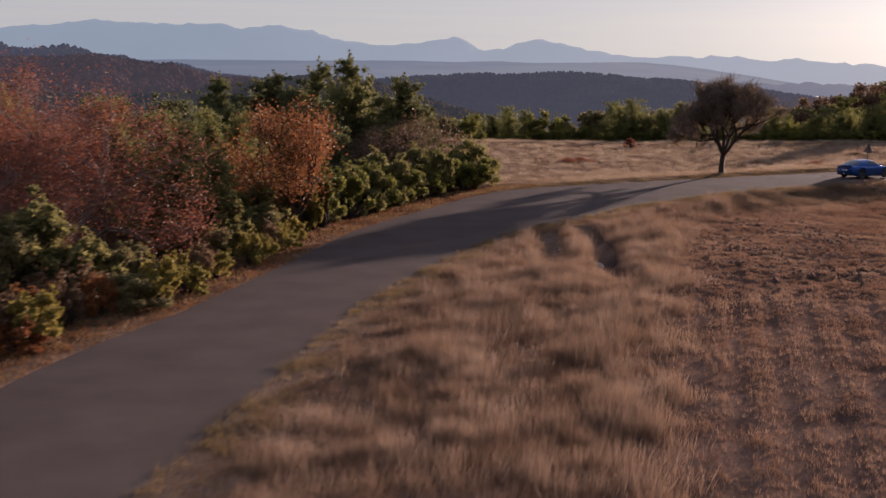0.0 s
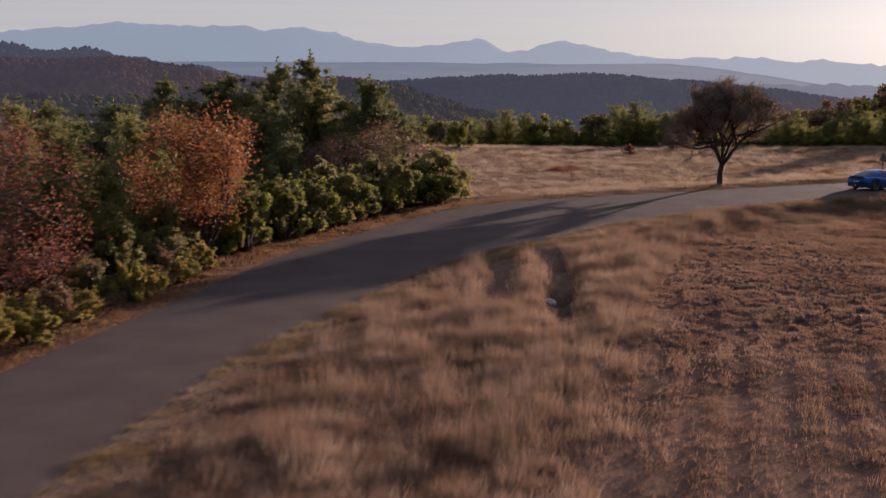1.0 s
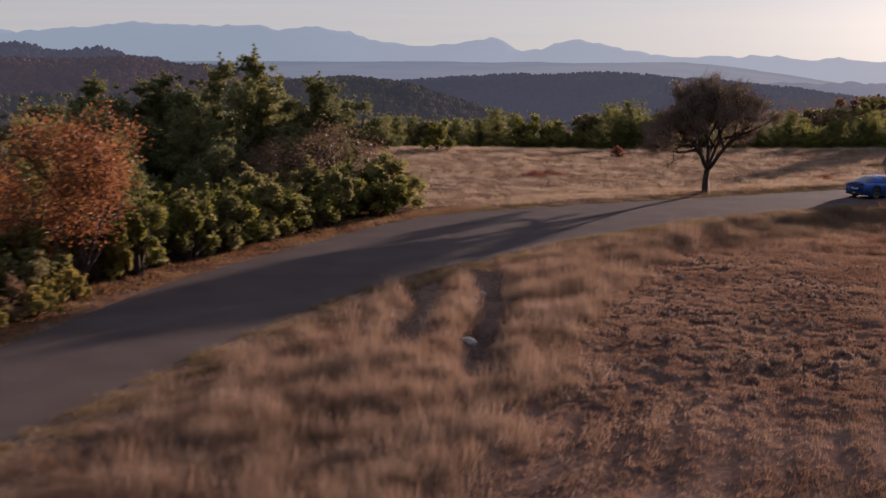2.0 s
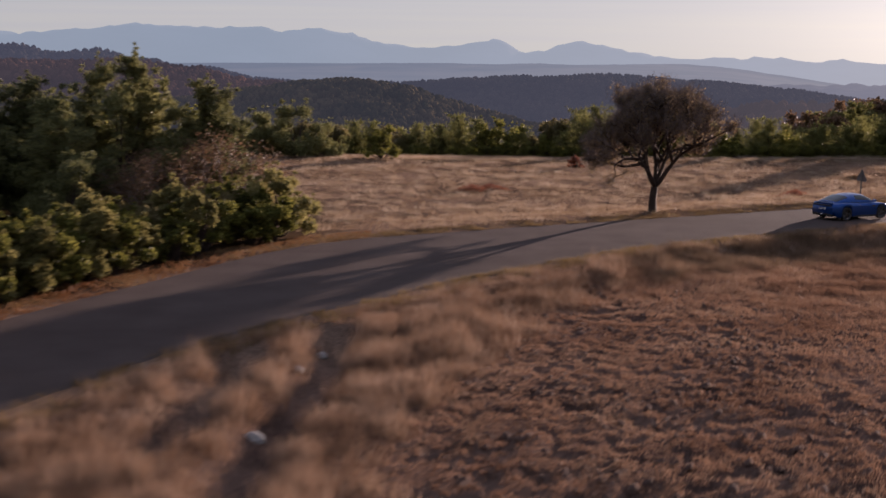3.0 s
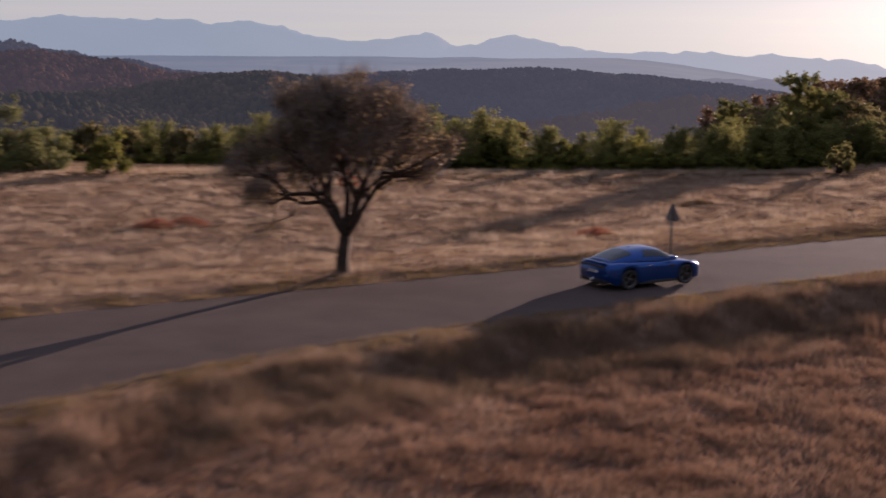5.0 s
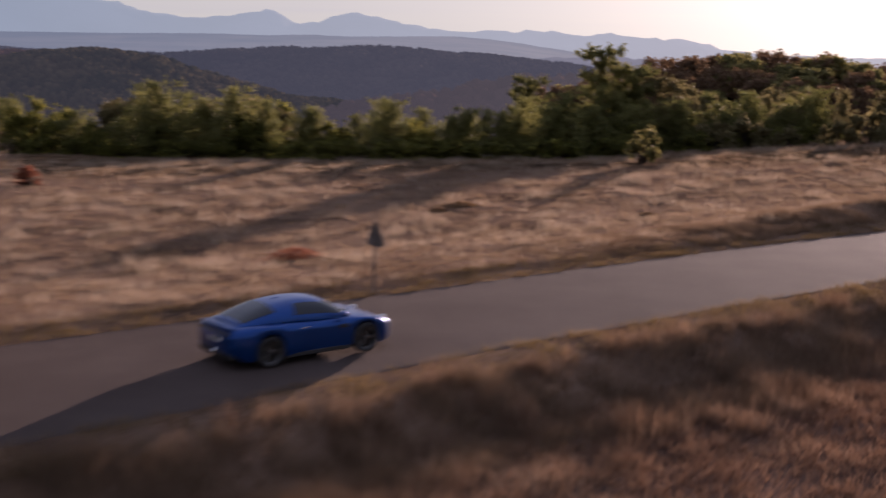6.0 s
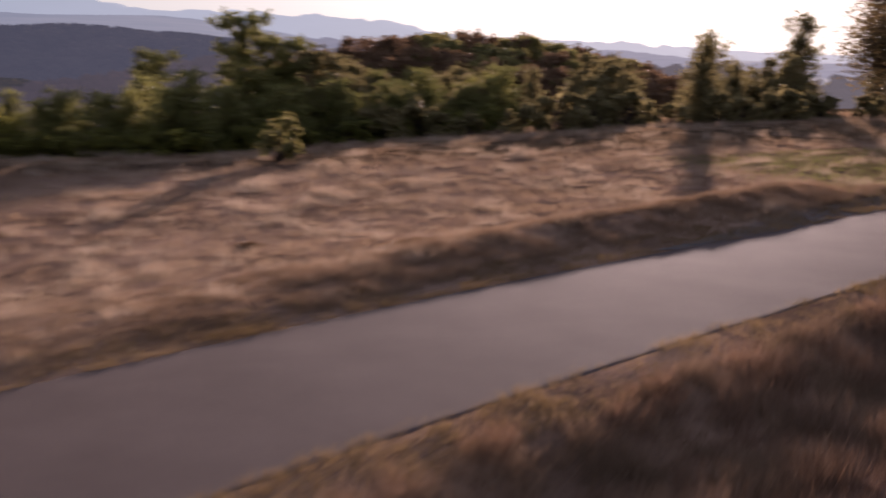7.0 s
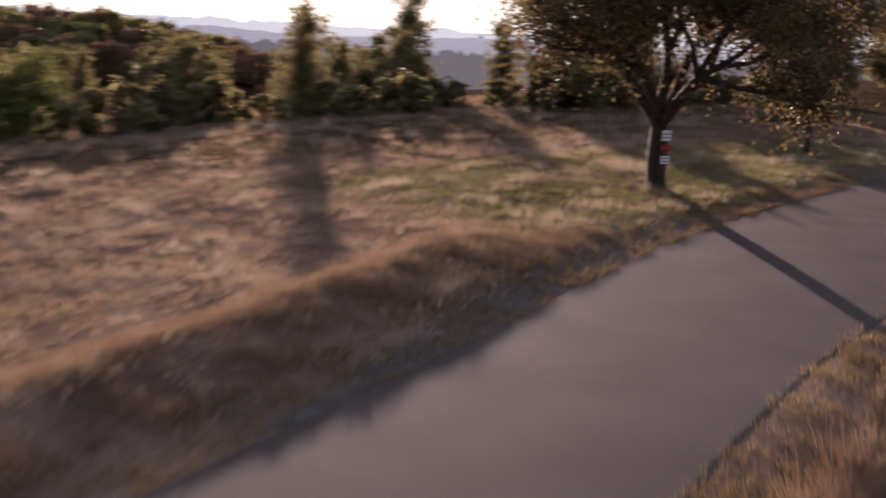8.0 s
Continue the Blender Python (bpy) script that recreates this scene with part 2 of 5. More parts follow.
# ---------------------------------------------------------------- mesh helpers
def mesh_of(name, verts, faces, material, smooth=False):
    me = bpy.data.meshes.new(name)
    if isinstance(faces, np.ndarray):
        k = faces.shape[1]
        me.vertices.add(len(verts))
        me.vertices.foreach_set("co", np.asarray(verts, dtype=np.float32).ravel())
        me.loops.add(faces.size)
        me.loops.foreach_set("vertex_index", faces.astype(np.int32).ravel())
        me.polygons.add(len(faces))
        me.polygons.foreach_set("loop_start", np.arange(0, faces.size, k, dtype=np.int32))
        me.update(calc_edges=True)
    else:
        me.from_pydata([tuple(v) for v in verts], [], faces)
    if smooth:
        me.polygons.foreach_set("use_smooth", np.ones(len(me.polygons), dtype=bool))
    if material:
        me.materials.append(material)
    return me


def part(name, bm, material, parent, label="", smooth=False):
    me = bpy.data.meshes.new(name)
    bm.to_mesh(me)
    bm.free()
    if smooth:
        for p in me.polygons:
            p.use_smooth = True
    me.materials.append(material)
    return hang(new(name, me), parent, label)


def hang(ob, parent, label=""):
    ob.parent = parent
    if label:
        ob["label"] = label
    return ob


def step(x, a, b):
    t = np.clip((np.asarray(x, dtype=float) - a) / (b - a), 0, 1)
    return t * t * (3 - 2 * t)


def value_noise(x, y, scale, seed):
    """Smooth noise from 0 to 1 of about that many metres, turned and bent so that no lattice shows."""
    table = np.random.RandomState(seed).rand(256, 256)
    x, y = np.asarray(x, dtype=float), np.asarray(y, dtype=float)

    def one(u, v):
        i, j = np.floor(u).astype(int), np.floor(v).astype(int)
        f, g = u - i, v - j
        f, g = f * f * (3 - 2 * f), g * g * (3 - 2 * g)
        i0, i1, j0, j1 = i % 256, (i + 1) % 256, j % 256, (j + 1) % 256
        return (table[i0, j0] * (1 - f) + table[i1, j0] * f) * (1 - g) + (table[i0, j1] * (1 - f) + table[i1, j1] * f) * g

    u, v = (0.81 * x - 0.59 * y) / scale + 1000.0, (0.59 * x + 0.81 * y) / scale + 1000.0
    u2, v2 = (0.35 * x + 0.94 * y) / scale * 1.7 + 1300.0, (-0.94 * x + 0.35 * y) / scale * 1.7 + 1300.0
    u, v = u + 0.8 * one(u2 * 0.45, v2 * 0.45), v + 0.8 * one(v2 * 0.45 + 31, u2 * 0.45)
    n = 0.65 * one(u, v) + 0.35 * one(u2, v2)
    return np.clip((n - 0.5) * 1.35 + 0.5, 0, 1)


def spline(points, n):
    """A smooth line through the points, n samples a stretch."""
    p = np.array(points, dtype=float)
    p = np.vstack([2 * p[0] - p[1], p, 2 * p[-1] - p[-2]])
    out = []
    for k in range(1, len(p) - 2):
        for t in np.linspace(0, 1, n, endpoint=False):
            a, b, c, d = p[k - 1], p[k], p[k + 1], p[k + 2]
            out.append(0.5 * (2 * b + (c - a) * t + (2 * a - 5 * b + 4 * c - d) * t * t + (3 * b - a - 3 * c + d) * t ** 3))
    out.append(p[-2])
    return np.array(out)


# ---------------------------------------------------------------- the lie of the land
EDGE_L = spline([(-13, -25), (-12.4, 8), (-10.5, 29.5), (-8.2, 39.4), (-6.1, 50), (-4.3, 59.5), (-1.2, 68.3), (3.6, 79.1), (10.8, 84.6), (20.3, 90.1), (33.7, 97.3), (46, 103.5), (58.6, 108.9), (70, 113.6), (84, 117.0), (105, 119), (150, 118)], 10)
EDGE_R = spline([(-7.2, -25), (-7.0, 8), (-4.1, 31), (-2.3, 42.5), (0.5, 52.5), (3.4, 60.0), (8.2, 67.8), (12.2, 73.4), (19, 80.6), (30.2, 88.3), (42.5, 95.4), (57.8, 103.0), (67, 106.4), (80, 110), (105, 112.2), (150, 111.5)], 10)


def road_level(y):
    ks = np.array([20, 40, 55, 75, 90, 97, 104, 113, 120], dtype=float)
    zs = np.array([0.05, -0.25, -0.5, -0.65, -0.7, -0.65, -0.5, -0.25, 0.0])
    y = np.asarray(y, dtype=float)
    return (np.interp(y - 4, ks, zs) + np.interp(y, ks, zs) + np.interp(y + 4, ks, zs)) / 3


def beside(line, x, y):
    """Signed distance from a line (positive to its left, looking along it)."""
    x, y = np.asarray(x, dtype=float).ravel(), np.asarray(y, dtype=float).ravel()
    best, sign = np.full(x.shape, 1e9), np.ones(x.shape)
    for (ax, ay), (bx, by) in zip(line[:-1], line[1:]):
        dx, dy = bx - ax, by - ay
        t = np.clip(((x - ax) * dx + (y - ay) * dy) / (dx * dx + dy * dy), 0, 1)
        ex, ey = x - ax - t * dx, y - ay - t * dy
        d = ex * ex + ey * ey
        near = d < best
        best[near] = d[near]
        sign[near] = np.where((dx * ey - dy * ex)[near] >= 0, 1.0, -1.0)
    return np.sqrt(best) * sign


def belt_line(y):
    """Where the rough grass beside the road gives way to stubble."""
    return np.interp(y, [10, 22, 31, 49.6, 62, 72, 78], [2.5, 3.8, 5.3, 8.9, 11.2, 14.5, 19.0])


def drill(x, y):
    """Phase of the drill rows, a little uneven."""
    return (x - 0.22 * y) / 0.977 / 1.15 * 2 * np.pi + 1.2 * value_noise(x, y, 7, 74)


def pits(x, y):
    return 1 - step(value_noise(x, y, 0.36, 71), 0.3, 0.42)


def land(x, y):
    """Height of the ground, with its distances left and right of the road."""
    x, y = np.asarray(x, dtype=float).ravel(), np.asarray(y, dtype=float).ravel()
    dl, dr = np.full(x.shape, 500.0), np.full(x.shape, -500.0)
    near = (x > -70) & (x < 170) & (y > -60) & (y < 190)
    dl[near], dr[near] = beside(EDGE_L, x[near], y[near]), -beside(EDGE_R, x[near], y[near])
    far_left = ~near
    dr[far_left] = -500
    zr = road_level(y)
    zl = np.interp(x, [-12, -4, 20, 35, 50, 60, 72, 90], [-0.7, -1.2, -1.25, -1.0, -0.75, -0.4, -0.05, 0.1])
    zf = zr - 0.4 * step(y, 50, 75) - 0.4 * step(x, 18, 30)
    z = np.where(dl > 0, zr + (zl - zr) * step(dl, 1.5, 10), zr)
    z = np.where(dr > 0, zr + (zf - zr) * step(dr, 0.9, 4.5), z)
    # under the road itself
    on = (dl <= 0) & (dr <= 0)
    z = np.where(on, zr + 0.02 - 0.13 * step(np.minimum(-dl, -dr), 0.0, 0.7), z)
    z = z + np.where(on, 0, 0.02 * (1 - step(np.maximum(dl, dr), 0.3, 1.2)))
    # ditch and bank along the outer stretch
    z -= np.where(dr > 0, 0.37 * np.exp(-((dr - 2.6) / 1.1) ** 2) * step(x, 14, 26), 0)
    z += np.where(dl > 0, 0.42 * np.exp(-((dl - 2.9) / 1.0) ** 2) * step(x, 40, 52) * (1 - step(x, 61, 66)), 0)
    z += np.where(dl > 0, 0.12 * step(dl, 0.5, 1.4) * (1 - step(dl, 1.2, 4)) * step(x, 4, 14), 0)
    # trodden pits on the turned ground
    turned = step(y, 40, 48) * (1 - step(y, 66, 74)) * (1 - step(x, 17, 24)) * (dr > 3) * step(x - belt_line(y), -1.0, 1.5)
    z -= 0.17 * turned * pits(x, y)
    # drill rows of the stubble
    drilled = (dr > 3) * step(x - belt_line(y), 0.0, 1.5) * (1 - step(y, 50, 58)) * (1 - step(x, 30, 40))
    z += 0.03 * drilled * np.cos(drill(x, y))
    # wheel ruts in the rough grass
    for rx, y0, y1 in ((6.9, 46, 63), (4.7, 49, 60)):
        z -= 0.5 * (0.5 + value_noise(x, y, 1.2, 31)) * np.exp(-((x - rx - 0.25 * np.sin(y * 0.35)) / 0.6) ** 2) * step(y, y0, y0 + 2) * (1 - step(y, y1 - 2, y1)) * (dr > 0)
    rough = 0.09 * (value_noise(x, y, 3.1, 3) - 0.5) + 0.045 * (value_noise(x, y, 1.1, 4) - 0.5)
    rough = rough * np.where(dl > 0, 0.6, 1.0) + np.where((dl > 2) & (x > 3), 0.03 * (value_noise(x, y, 1.3, 5) - 0.5), 0) + np.where(dr > 3, 0.05 * (value_noise(x, y, 0.9, 6) - 0.5), 0)
    z += np.where(on, 0, rough * step(np.maximum(dl, dr), 0.2, 2.5))
    # the plateau ends; valley and plain beyond
    r = np.hypot(x, y)
    q = np.maximum(np.maximum(y - 150 - 0.35 * np.clip(x - 60, 0, 100), -45 - x), np.maximum(x - 190, 0))
    z -= 0.07 * np.clip(y - 131 - 0.25 * np.clip(x - 50, 0, 60), 0, 60)
    z += -110 * step(q, 0, 480) * (y > -400)
    z += 90 * step(r, 2300, 4700) * (1 - step(np.degrees(np.arctan2(x, y)), 8, 20))
    return z, dl, dr


def axis(a, b, fine, far, dense):
    lo_d, hi_d, step_d = dense
    mid = list(np.arange(a, lo_d, fine)) + list(np.arange(lo_d, hi_d, step_d)) + list(np.arange(hi_d, b + 1e-6, fine))
    lo, hi, s = [mid[0]], [mid[-1]], fine
    while hi[-1] < far or lo[-1] > -far:
        s = min(s * 1.13, 220)
        hi.append(hi[-1] + s)
        lo.append(lo[-1] - s)
    return np.array(lo[:0:-1] + mid + hi[1:])


def build_ground():
    xs, ys = axis(-26, 78, 0.52, 4850, (3.5, 23, 0.18)), axis(14, 134, 0.52, 4850, (40, 75, 0.18))
    X, Y = np.meshgrid(xs, ys)
    z, dl, dr = land(X, Y)
    nx, ny = len(xs), len(ys)
    idx = np.arange(nx * ny).reshape(ny, nx)
    quads = np.stack([idx[:-1, :-1], idx[:-1, 1:], idx[1:, 1:], idx[1:, :-1]], -1).reshape(-1, 4)
    verts = np.stack([X.ravel(), Y.ravel(), z], 1)
    me = mesh_of("ground", verts, quads, None, True)
    # what grows where, for the soil's colour
    plough = step(dr, 1.5, 5.0) * np.where(dr > 0, 1, 0)
    a = me.attributes.new("plough", "FLOAT", "POINT")
    a.data.foreach_set("value", plough.astype(np.float32))
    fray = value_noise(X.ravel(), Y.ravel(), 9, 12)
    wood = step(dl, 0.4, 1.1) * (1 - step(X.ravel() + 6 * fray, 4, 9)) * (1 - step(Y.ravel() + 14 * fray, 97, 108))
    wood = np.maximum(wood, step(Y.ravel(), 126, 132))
    b = me.attributes.new("wood", "FLOAT", "POINT")
    b.data.foreach_set("value", wood.astype(np.float32))
    m, n, l = nodes_of("dry_soil")
    bs = n["Principled BSDF"]
    big, fine = noise_node(n, l, 0.35, 6), noise_node(n, l, 9.0, 5)
    r1 = ramp(n, [(0.3, (0.075, 0.048, 0.033)), (0.7, (0.215, 0.14, 0.095))])
    r2 = ramp(n, [(0.3, (0.06, 0.038, 0.029)), (0.7, (0.17, 0.106, 0.076))])
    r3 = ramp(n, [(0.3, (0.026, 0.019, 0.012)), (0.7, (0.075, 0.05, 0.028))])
    mixf = n.new("ShaderNodeMath")
    mixf.operation = "MULTIPLY_ADD"
    l.new(fine.outputs["Fac"], mixf.inputs[0])
    mixf.inputs[1].default_value, mixf.inputs[2].default_value = 0.6, -0.3
    sm = n.new("ShaderNodeMath")
    l.new(big.outputs["Fac"], sm.inputs[0])
    l.new(mixf.outputs[0], sm.inputs[1])
    for r in (r1, r2, r3):
        l.new(sm.outputs[0], r.inputs[0])
    prev = r1.outputs[0]
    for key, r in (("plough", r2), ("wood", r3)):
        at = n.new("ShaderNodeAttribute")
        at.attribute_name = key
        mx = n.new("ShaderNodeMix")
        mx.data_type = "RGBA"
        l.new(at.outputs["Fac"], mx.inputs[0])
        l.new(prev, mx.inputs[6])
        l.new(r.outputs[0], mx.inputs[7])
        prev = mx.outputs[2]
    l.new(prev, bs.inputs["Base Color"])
    bs.inputs["Roughness"].default_value, bs.inputs["Specular IOR Level"].default_value = 1.0, 0.0
    bp = n.new("ShaderNodeBump")
    bp.inputs["Strength"].default_value, bp.inputs["Distance"].default_value = 0.7, 0.12
    l.new(fine.outputs["Fac"], bp.inputs["Height"])
    l.new(bp.outputs[0], bs.inputs["Normal"])
    me.materials.append(m)
    # faces past 2 km emit the plain's painted haze
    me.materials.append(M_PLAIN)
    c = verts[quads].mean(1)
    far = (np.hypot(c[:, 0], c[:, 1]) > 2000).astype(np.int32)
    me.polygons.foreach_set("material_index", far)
    tagged(new("ground", me), "dry brown field and pale grassland with far hazy plain", "ground", kind="structure")


def build_road():
    n = 220

    def by_length(line):
        s = np.concatenate([[0], np.cumsum(np.hypot(*np.diff(line, axis=0).T))])
        return s

    sl = by_length(EDGE_L)
    L = np.stack([np.interp(np.linspace(0, sl[-1], n), sl, EDGE_L[:, k]) for k in (0, 1)], 1)
    R = []
    for p in L:
        d = np.hypot(*(EDGE_R - p).T)
        R.append(EDGE_R[np.argmin(d)])
    R = np.array(R)
    # smooth the far edge's spacing
    for _ in range(6):
        R[1:-1] = 0.25 * R[:-2] + 0.5 * R[1:-1] + 0.25 * R[2:]
    across = (0.0, 0.012, 0.03, 0.12, 0.3, 0.5, 0.7, 0.88, 0.97, 0.988, 1.0)
    rows, m = [], len(across)
    for i in range(n):
        for j in range(m):
            f = across[j]
            p = L[i] * (1 - f) + R[i] * f
            wob = 0.10 * (value_noise(p[0], p[1], 0.9, 8) - 0.5) if j in (0, m - 1) else 0
            crown = 0.06 * (1 - (2 * f - 1) ** 2)
            side = (R[i] - L[i]) / max(1e-6, np.hypot(*(R[i] - L[i])))
            q = p + side * wob
            rows.append((q[0], q[1], float(road_level(q[1])) + 0.03 + crown - (0.02 if j in (0, m - 1) else 0)))
    idx = np.arange(n * m).reshape(n, m)
    quads = np.stack([idx[:-1, :-1], idx[:-1, 1:], idx[1:, 1:], idx[1:, :-1]], -1).reshape(-1, 4)
    ob = new("road", mesh_of("road", np.array(rows), quads, M_ROAD, True))
    tagged(ob, "narrow worn grey asphalt country road without markings", "road", kind="structure")


# ---------------------------------------------------------------- distance
def ridge(name, dist, crest, thick, foot, bumps, bump_size, material, label, seed, depth_rows=10, woods=0, crown=7.0):
    """A range of hills: crest as bearing and rise in degrees, at about one distance; woods make its skin uneven."""
    az = np.arange(crest[0][0], crest[-1][0], math.degrees(bump_size / dist))
    cp = spline(crest, 12)
    el = np.interp(az, cp[:, 0], cp[:, 1])
    # the crowns of the wood stand above the soil's own line
    top = 8 + dist * np.tan(np.radians(el)) - (0.75 * crown if woods else 0)
    rows = []
    for k in range(-depth_rows // 2, depth_rows + 1):
        f = k / depth_rows
        d = dist - thick * f
        s = f if f > 0 else -f
        fall = s ** 1.5
        x, y = np.sin(np.radians(az)) * d, np.cos(np.radians(az)) * d
        spur = 0.16 * (value_noise(x, y, thick * 0.55, seed) - 0.5) * (1 if k else 0) * min(1, s * 3)
        z = top + (foot - top) * np.clip(fall + spur, 0, 1)
        z = z + bumps * (value_noise(x, y, bump_size * 2.2, seed + 1) - 0.5) + 0.6 * bumps * (value_noise(x, y, bump_size * 1.1, seed + 2) - 0.5)
        rows.append(np.stack([x, y, z], 1))
    n, m = len(rows), len(az)
    idx = np.arange(n * m).reshape(n, m)
    quads = np.stack([idx[:-1, :-1], idx[1:, :-1], idx[1:, 1:], idx[:-1, 1:]], -1).reshape(-1, 4)
    ob = new(name, mesh_of(name, np.vstack(rows), quads, material, True))
    tagged(ob, label, "hill", kind="structure")
    if woods:
        far_woods(name.replace("backdrop_", "") + "_woods", np.array(rows), woods, crown, material, label, seed + 5)


def far_woods(name, grid, count, crown, material, label, seed):
    """Rounded and pointed crowns all over a hill's near side, as one mesh."""
    rng = np.random.RandomState(seed)
    n, m = grid.shape[:2]
    u, v = rng.uniform(n * 0.22, n * 0.86, count), rng.uniform(0, m - 1.01, count)
    i, j = u.astype(int), v.astype(int)
    f, g = (u - i)[:, None], (v - j)[:, None]
    p = (grid[i, j] * (1 - f) + grid[i + 1, j] * f) * (1 - g) + (grid[i, j + 1] * (1 - f) + grid[i + 1, j + 1] * f) * g
    keep = value_noise(p[:, 0], p[:, 1], crown * 6, seed) > 0.16
    p = p[keep]
    count = len(p)
    h = crown * rng.uniform(0.65, 1.3, count) * (0.75 + 0.5 * value_noise(p[:, 0], p[:, 1], crown * 9, seed + 1))
    w = h * rng.uniform(0.34, 0.62, count)
    a = np.linspace(0, 2 * np.pi, 6, endpoint=False)
    verts = []
    for height, wide in ((-0.15, 0.75), (0.35, 1.0), (0.75, 0.7)):
        r = wide * w[:, None] * rng.uniform(0.7, 1.25, (count, 6))
        t = a[None] + rng.uniform(-0.3, 0.3, (count, 6))
        verts.append(np.stack([p[:, :1] + r * np.cos(t), p[:, 1:2] + r * np.sin(t), p[:, 2:] + height * h[:, None] * rng.uniform(0.85, 1.15, (count, 6))], -1))
    verts.append((p + np.stack([rng.normal(0, 0.1, count) * w, rng.normal(0, 0.1, count) * w, h], 1))[:, None])
    verts = np.concatenate(verts, 1)
    k = np.arange(6)
    q = (k + 1) % 6
    tris = np.concatenate([np.stack([k + o, q + o, q + o + 6], 1) for o in (0, 6)] + [np.stack([k + o, q + o + 6, k + o + 6], 1) for o in (0, 6)] + [np.stack([k + 12, q + 12, np.full(6, 18)], 1)])
    faces = (np.arange(count) * 19)[:, None, None] + tris[None]
    tagged(new(name, mesh_of(name, verts.reshape(-1, 3), faces.reshape(-1, 3), material, True)), label, "woods", kind="stuff")


build_ground()
build_road()
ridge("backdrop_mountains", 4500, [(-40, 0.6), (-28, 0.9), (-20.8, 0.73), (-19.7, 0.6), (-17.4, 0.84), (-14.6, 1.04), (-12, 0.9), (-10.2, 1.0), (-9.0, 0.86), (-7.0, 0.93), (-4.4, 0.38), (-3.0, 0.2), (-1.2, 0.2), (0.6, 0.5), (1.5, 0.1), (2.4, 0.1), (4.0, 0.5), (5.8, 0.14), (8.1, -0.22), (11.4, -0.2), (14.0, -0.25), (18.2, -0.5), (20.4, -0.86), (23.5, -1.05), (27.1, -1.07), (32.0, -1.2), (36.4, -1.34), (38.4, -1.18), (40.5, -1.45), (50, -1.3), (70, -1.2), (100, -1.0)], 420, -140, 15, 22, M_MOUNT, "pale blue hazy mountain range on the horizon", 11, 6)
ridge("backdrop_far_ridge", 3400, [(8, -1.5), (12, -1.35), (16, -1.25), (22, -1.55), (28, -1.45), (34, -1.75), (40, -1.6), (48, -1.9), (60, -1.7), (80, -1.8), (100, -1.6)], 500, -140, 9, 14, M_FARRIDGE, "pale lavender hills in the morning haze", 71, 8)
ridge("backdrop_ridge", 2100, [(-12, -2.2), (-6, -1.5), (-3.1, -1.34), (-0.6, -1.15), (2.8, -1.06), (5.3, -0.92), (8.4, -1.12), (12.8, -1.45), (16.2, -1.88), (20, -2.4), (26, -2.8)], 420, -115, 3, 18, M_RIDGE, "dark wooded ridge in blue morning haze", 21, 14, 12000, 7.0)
ridge("backdrop_red_hills", 1750, [(-34, -0.3), (-27, 0.1), (-23, -0.1), (-19.4, 0.2), (-18.3, -0.2), (-16.3, -0.07), (-14.9, -0.44), (-14.1, -0.41), (-12.7, -0.9), (-11.7, -0.8), (-10.0, -1.18), (-8.5, -1.37), (-4, -2.2), (0, -2.9)], 520, -115, 4, 18, M_HAZEHILL, "dark wooded hills behind the valley in blue haze", 31, 14, 10000, 7.0)
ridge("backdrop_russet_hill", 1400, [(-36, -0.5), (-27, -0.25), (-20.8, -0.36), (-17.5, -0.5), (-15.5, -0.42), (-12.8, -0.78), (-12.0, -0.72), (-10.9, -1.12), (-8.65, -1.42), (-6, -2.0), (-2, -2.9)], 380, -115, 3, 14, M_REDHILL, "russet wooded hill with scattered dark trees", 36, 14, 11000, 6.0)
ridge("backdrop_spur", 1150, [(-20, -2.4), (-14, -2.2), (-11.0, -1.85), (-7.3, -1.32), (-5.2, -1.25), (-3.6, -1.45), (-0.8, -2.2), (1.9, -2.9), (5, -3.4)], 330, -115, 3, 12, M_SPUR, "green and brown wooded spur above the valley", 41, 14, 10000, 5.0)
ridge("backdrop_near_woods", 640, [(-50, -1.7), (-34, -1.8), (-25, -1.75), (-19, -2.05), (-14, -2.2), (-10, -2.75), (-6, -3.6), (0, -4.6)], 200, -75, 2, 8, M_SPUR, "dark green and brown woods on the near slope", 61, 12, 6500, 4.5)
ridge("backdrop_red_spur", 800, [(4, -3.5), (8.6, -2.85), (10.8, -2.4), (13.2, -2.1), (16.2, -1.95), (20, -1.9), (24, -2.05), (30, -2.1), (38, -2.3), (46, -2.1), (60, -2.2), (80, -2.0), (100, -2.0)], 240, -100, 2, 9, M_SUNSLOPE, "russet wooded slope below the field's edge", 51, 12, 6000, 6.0)


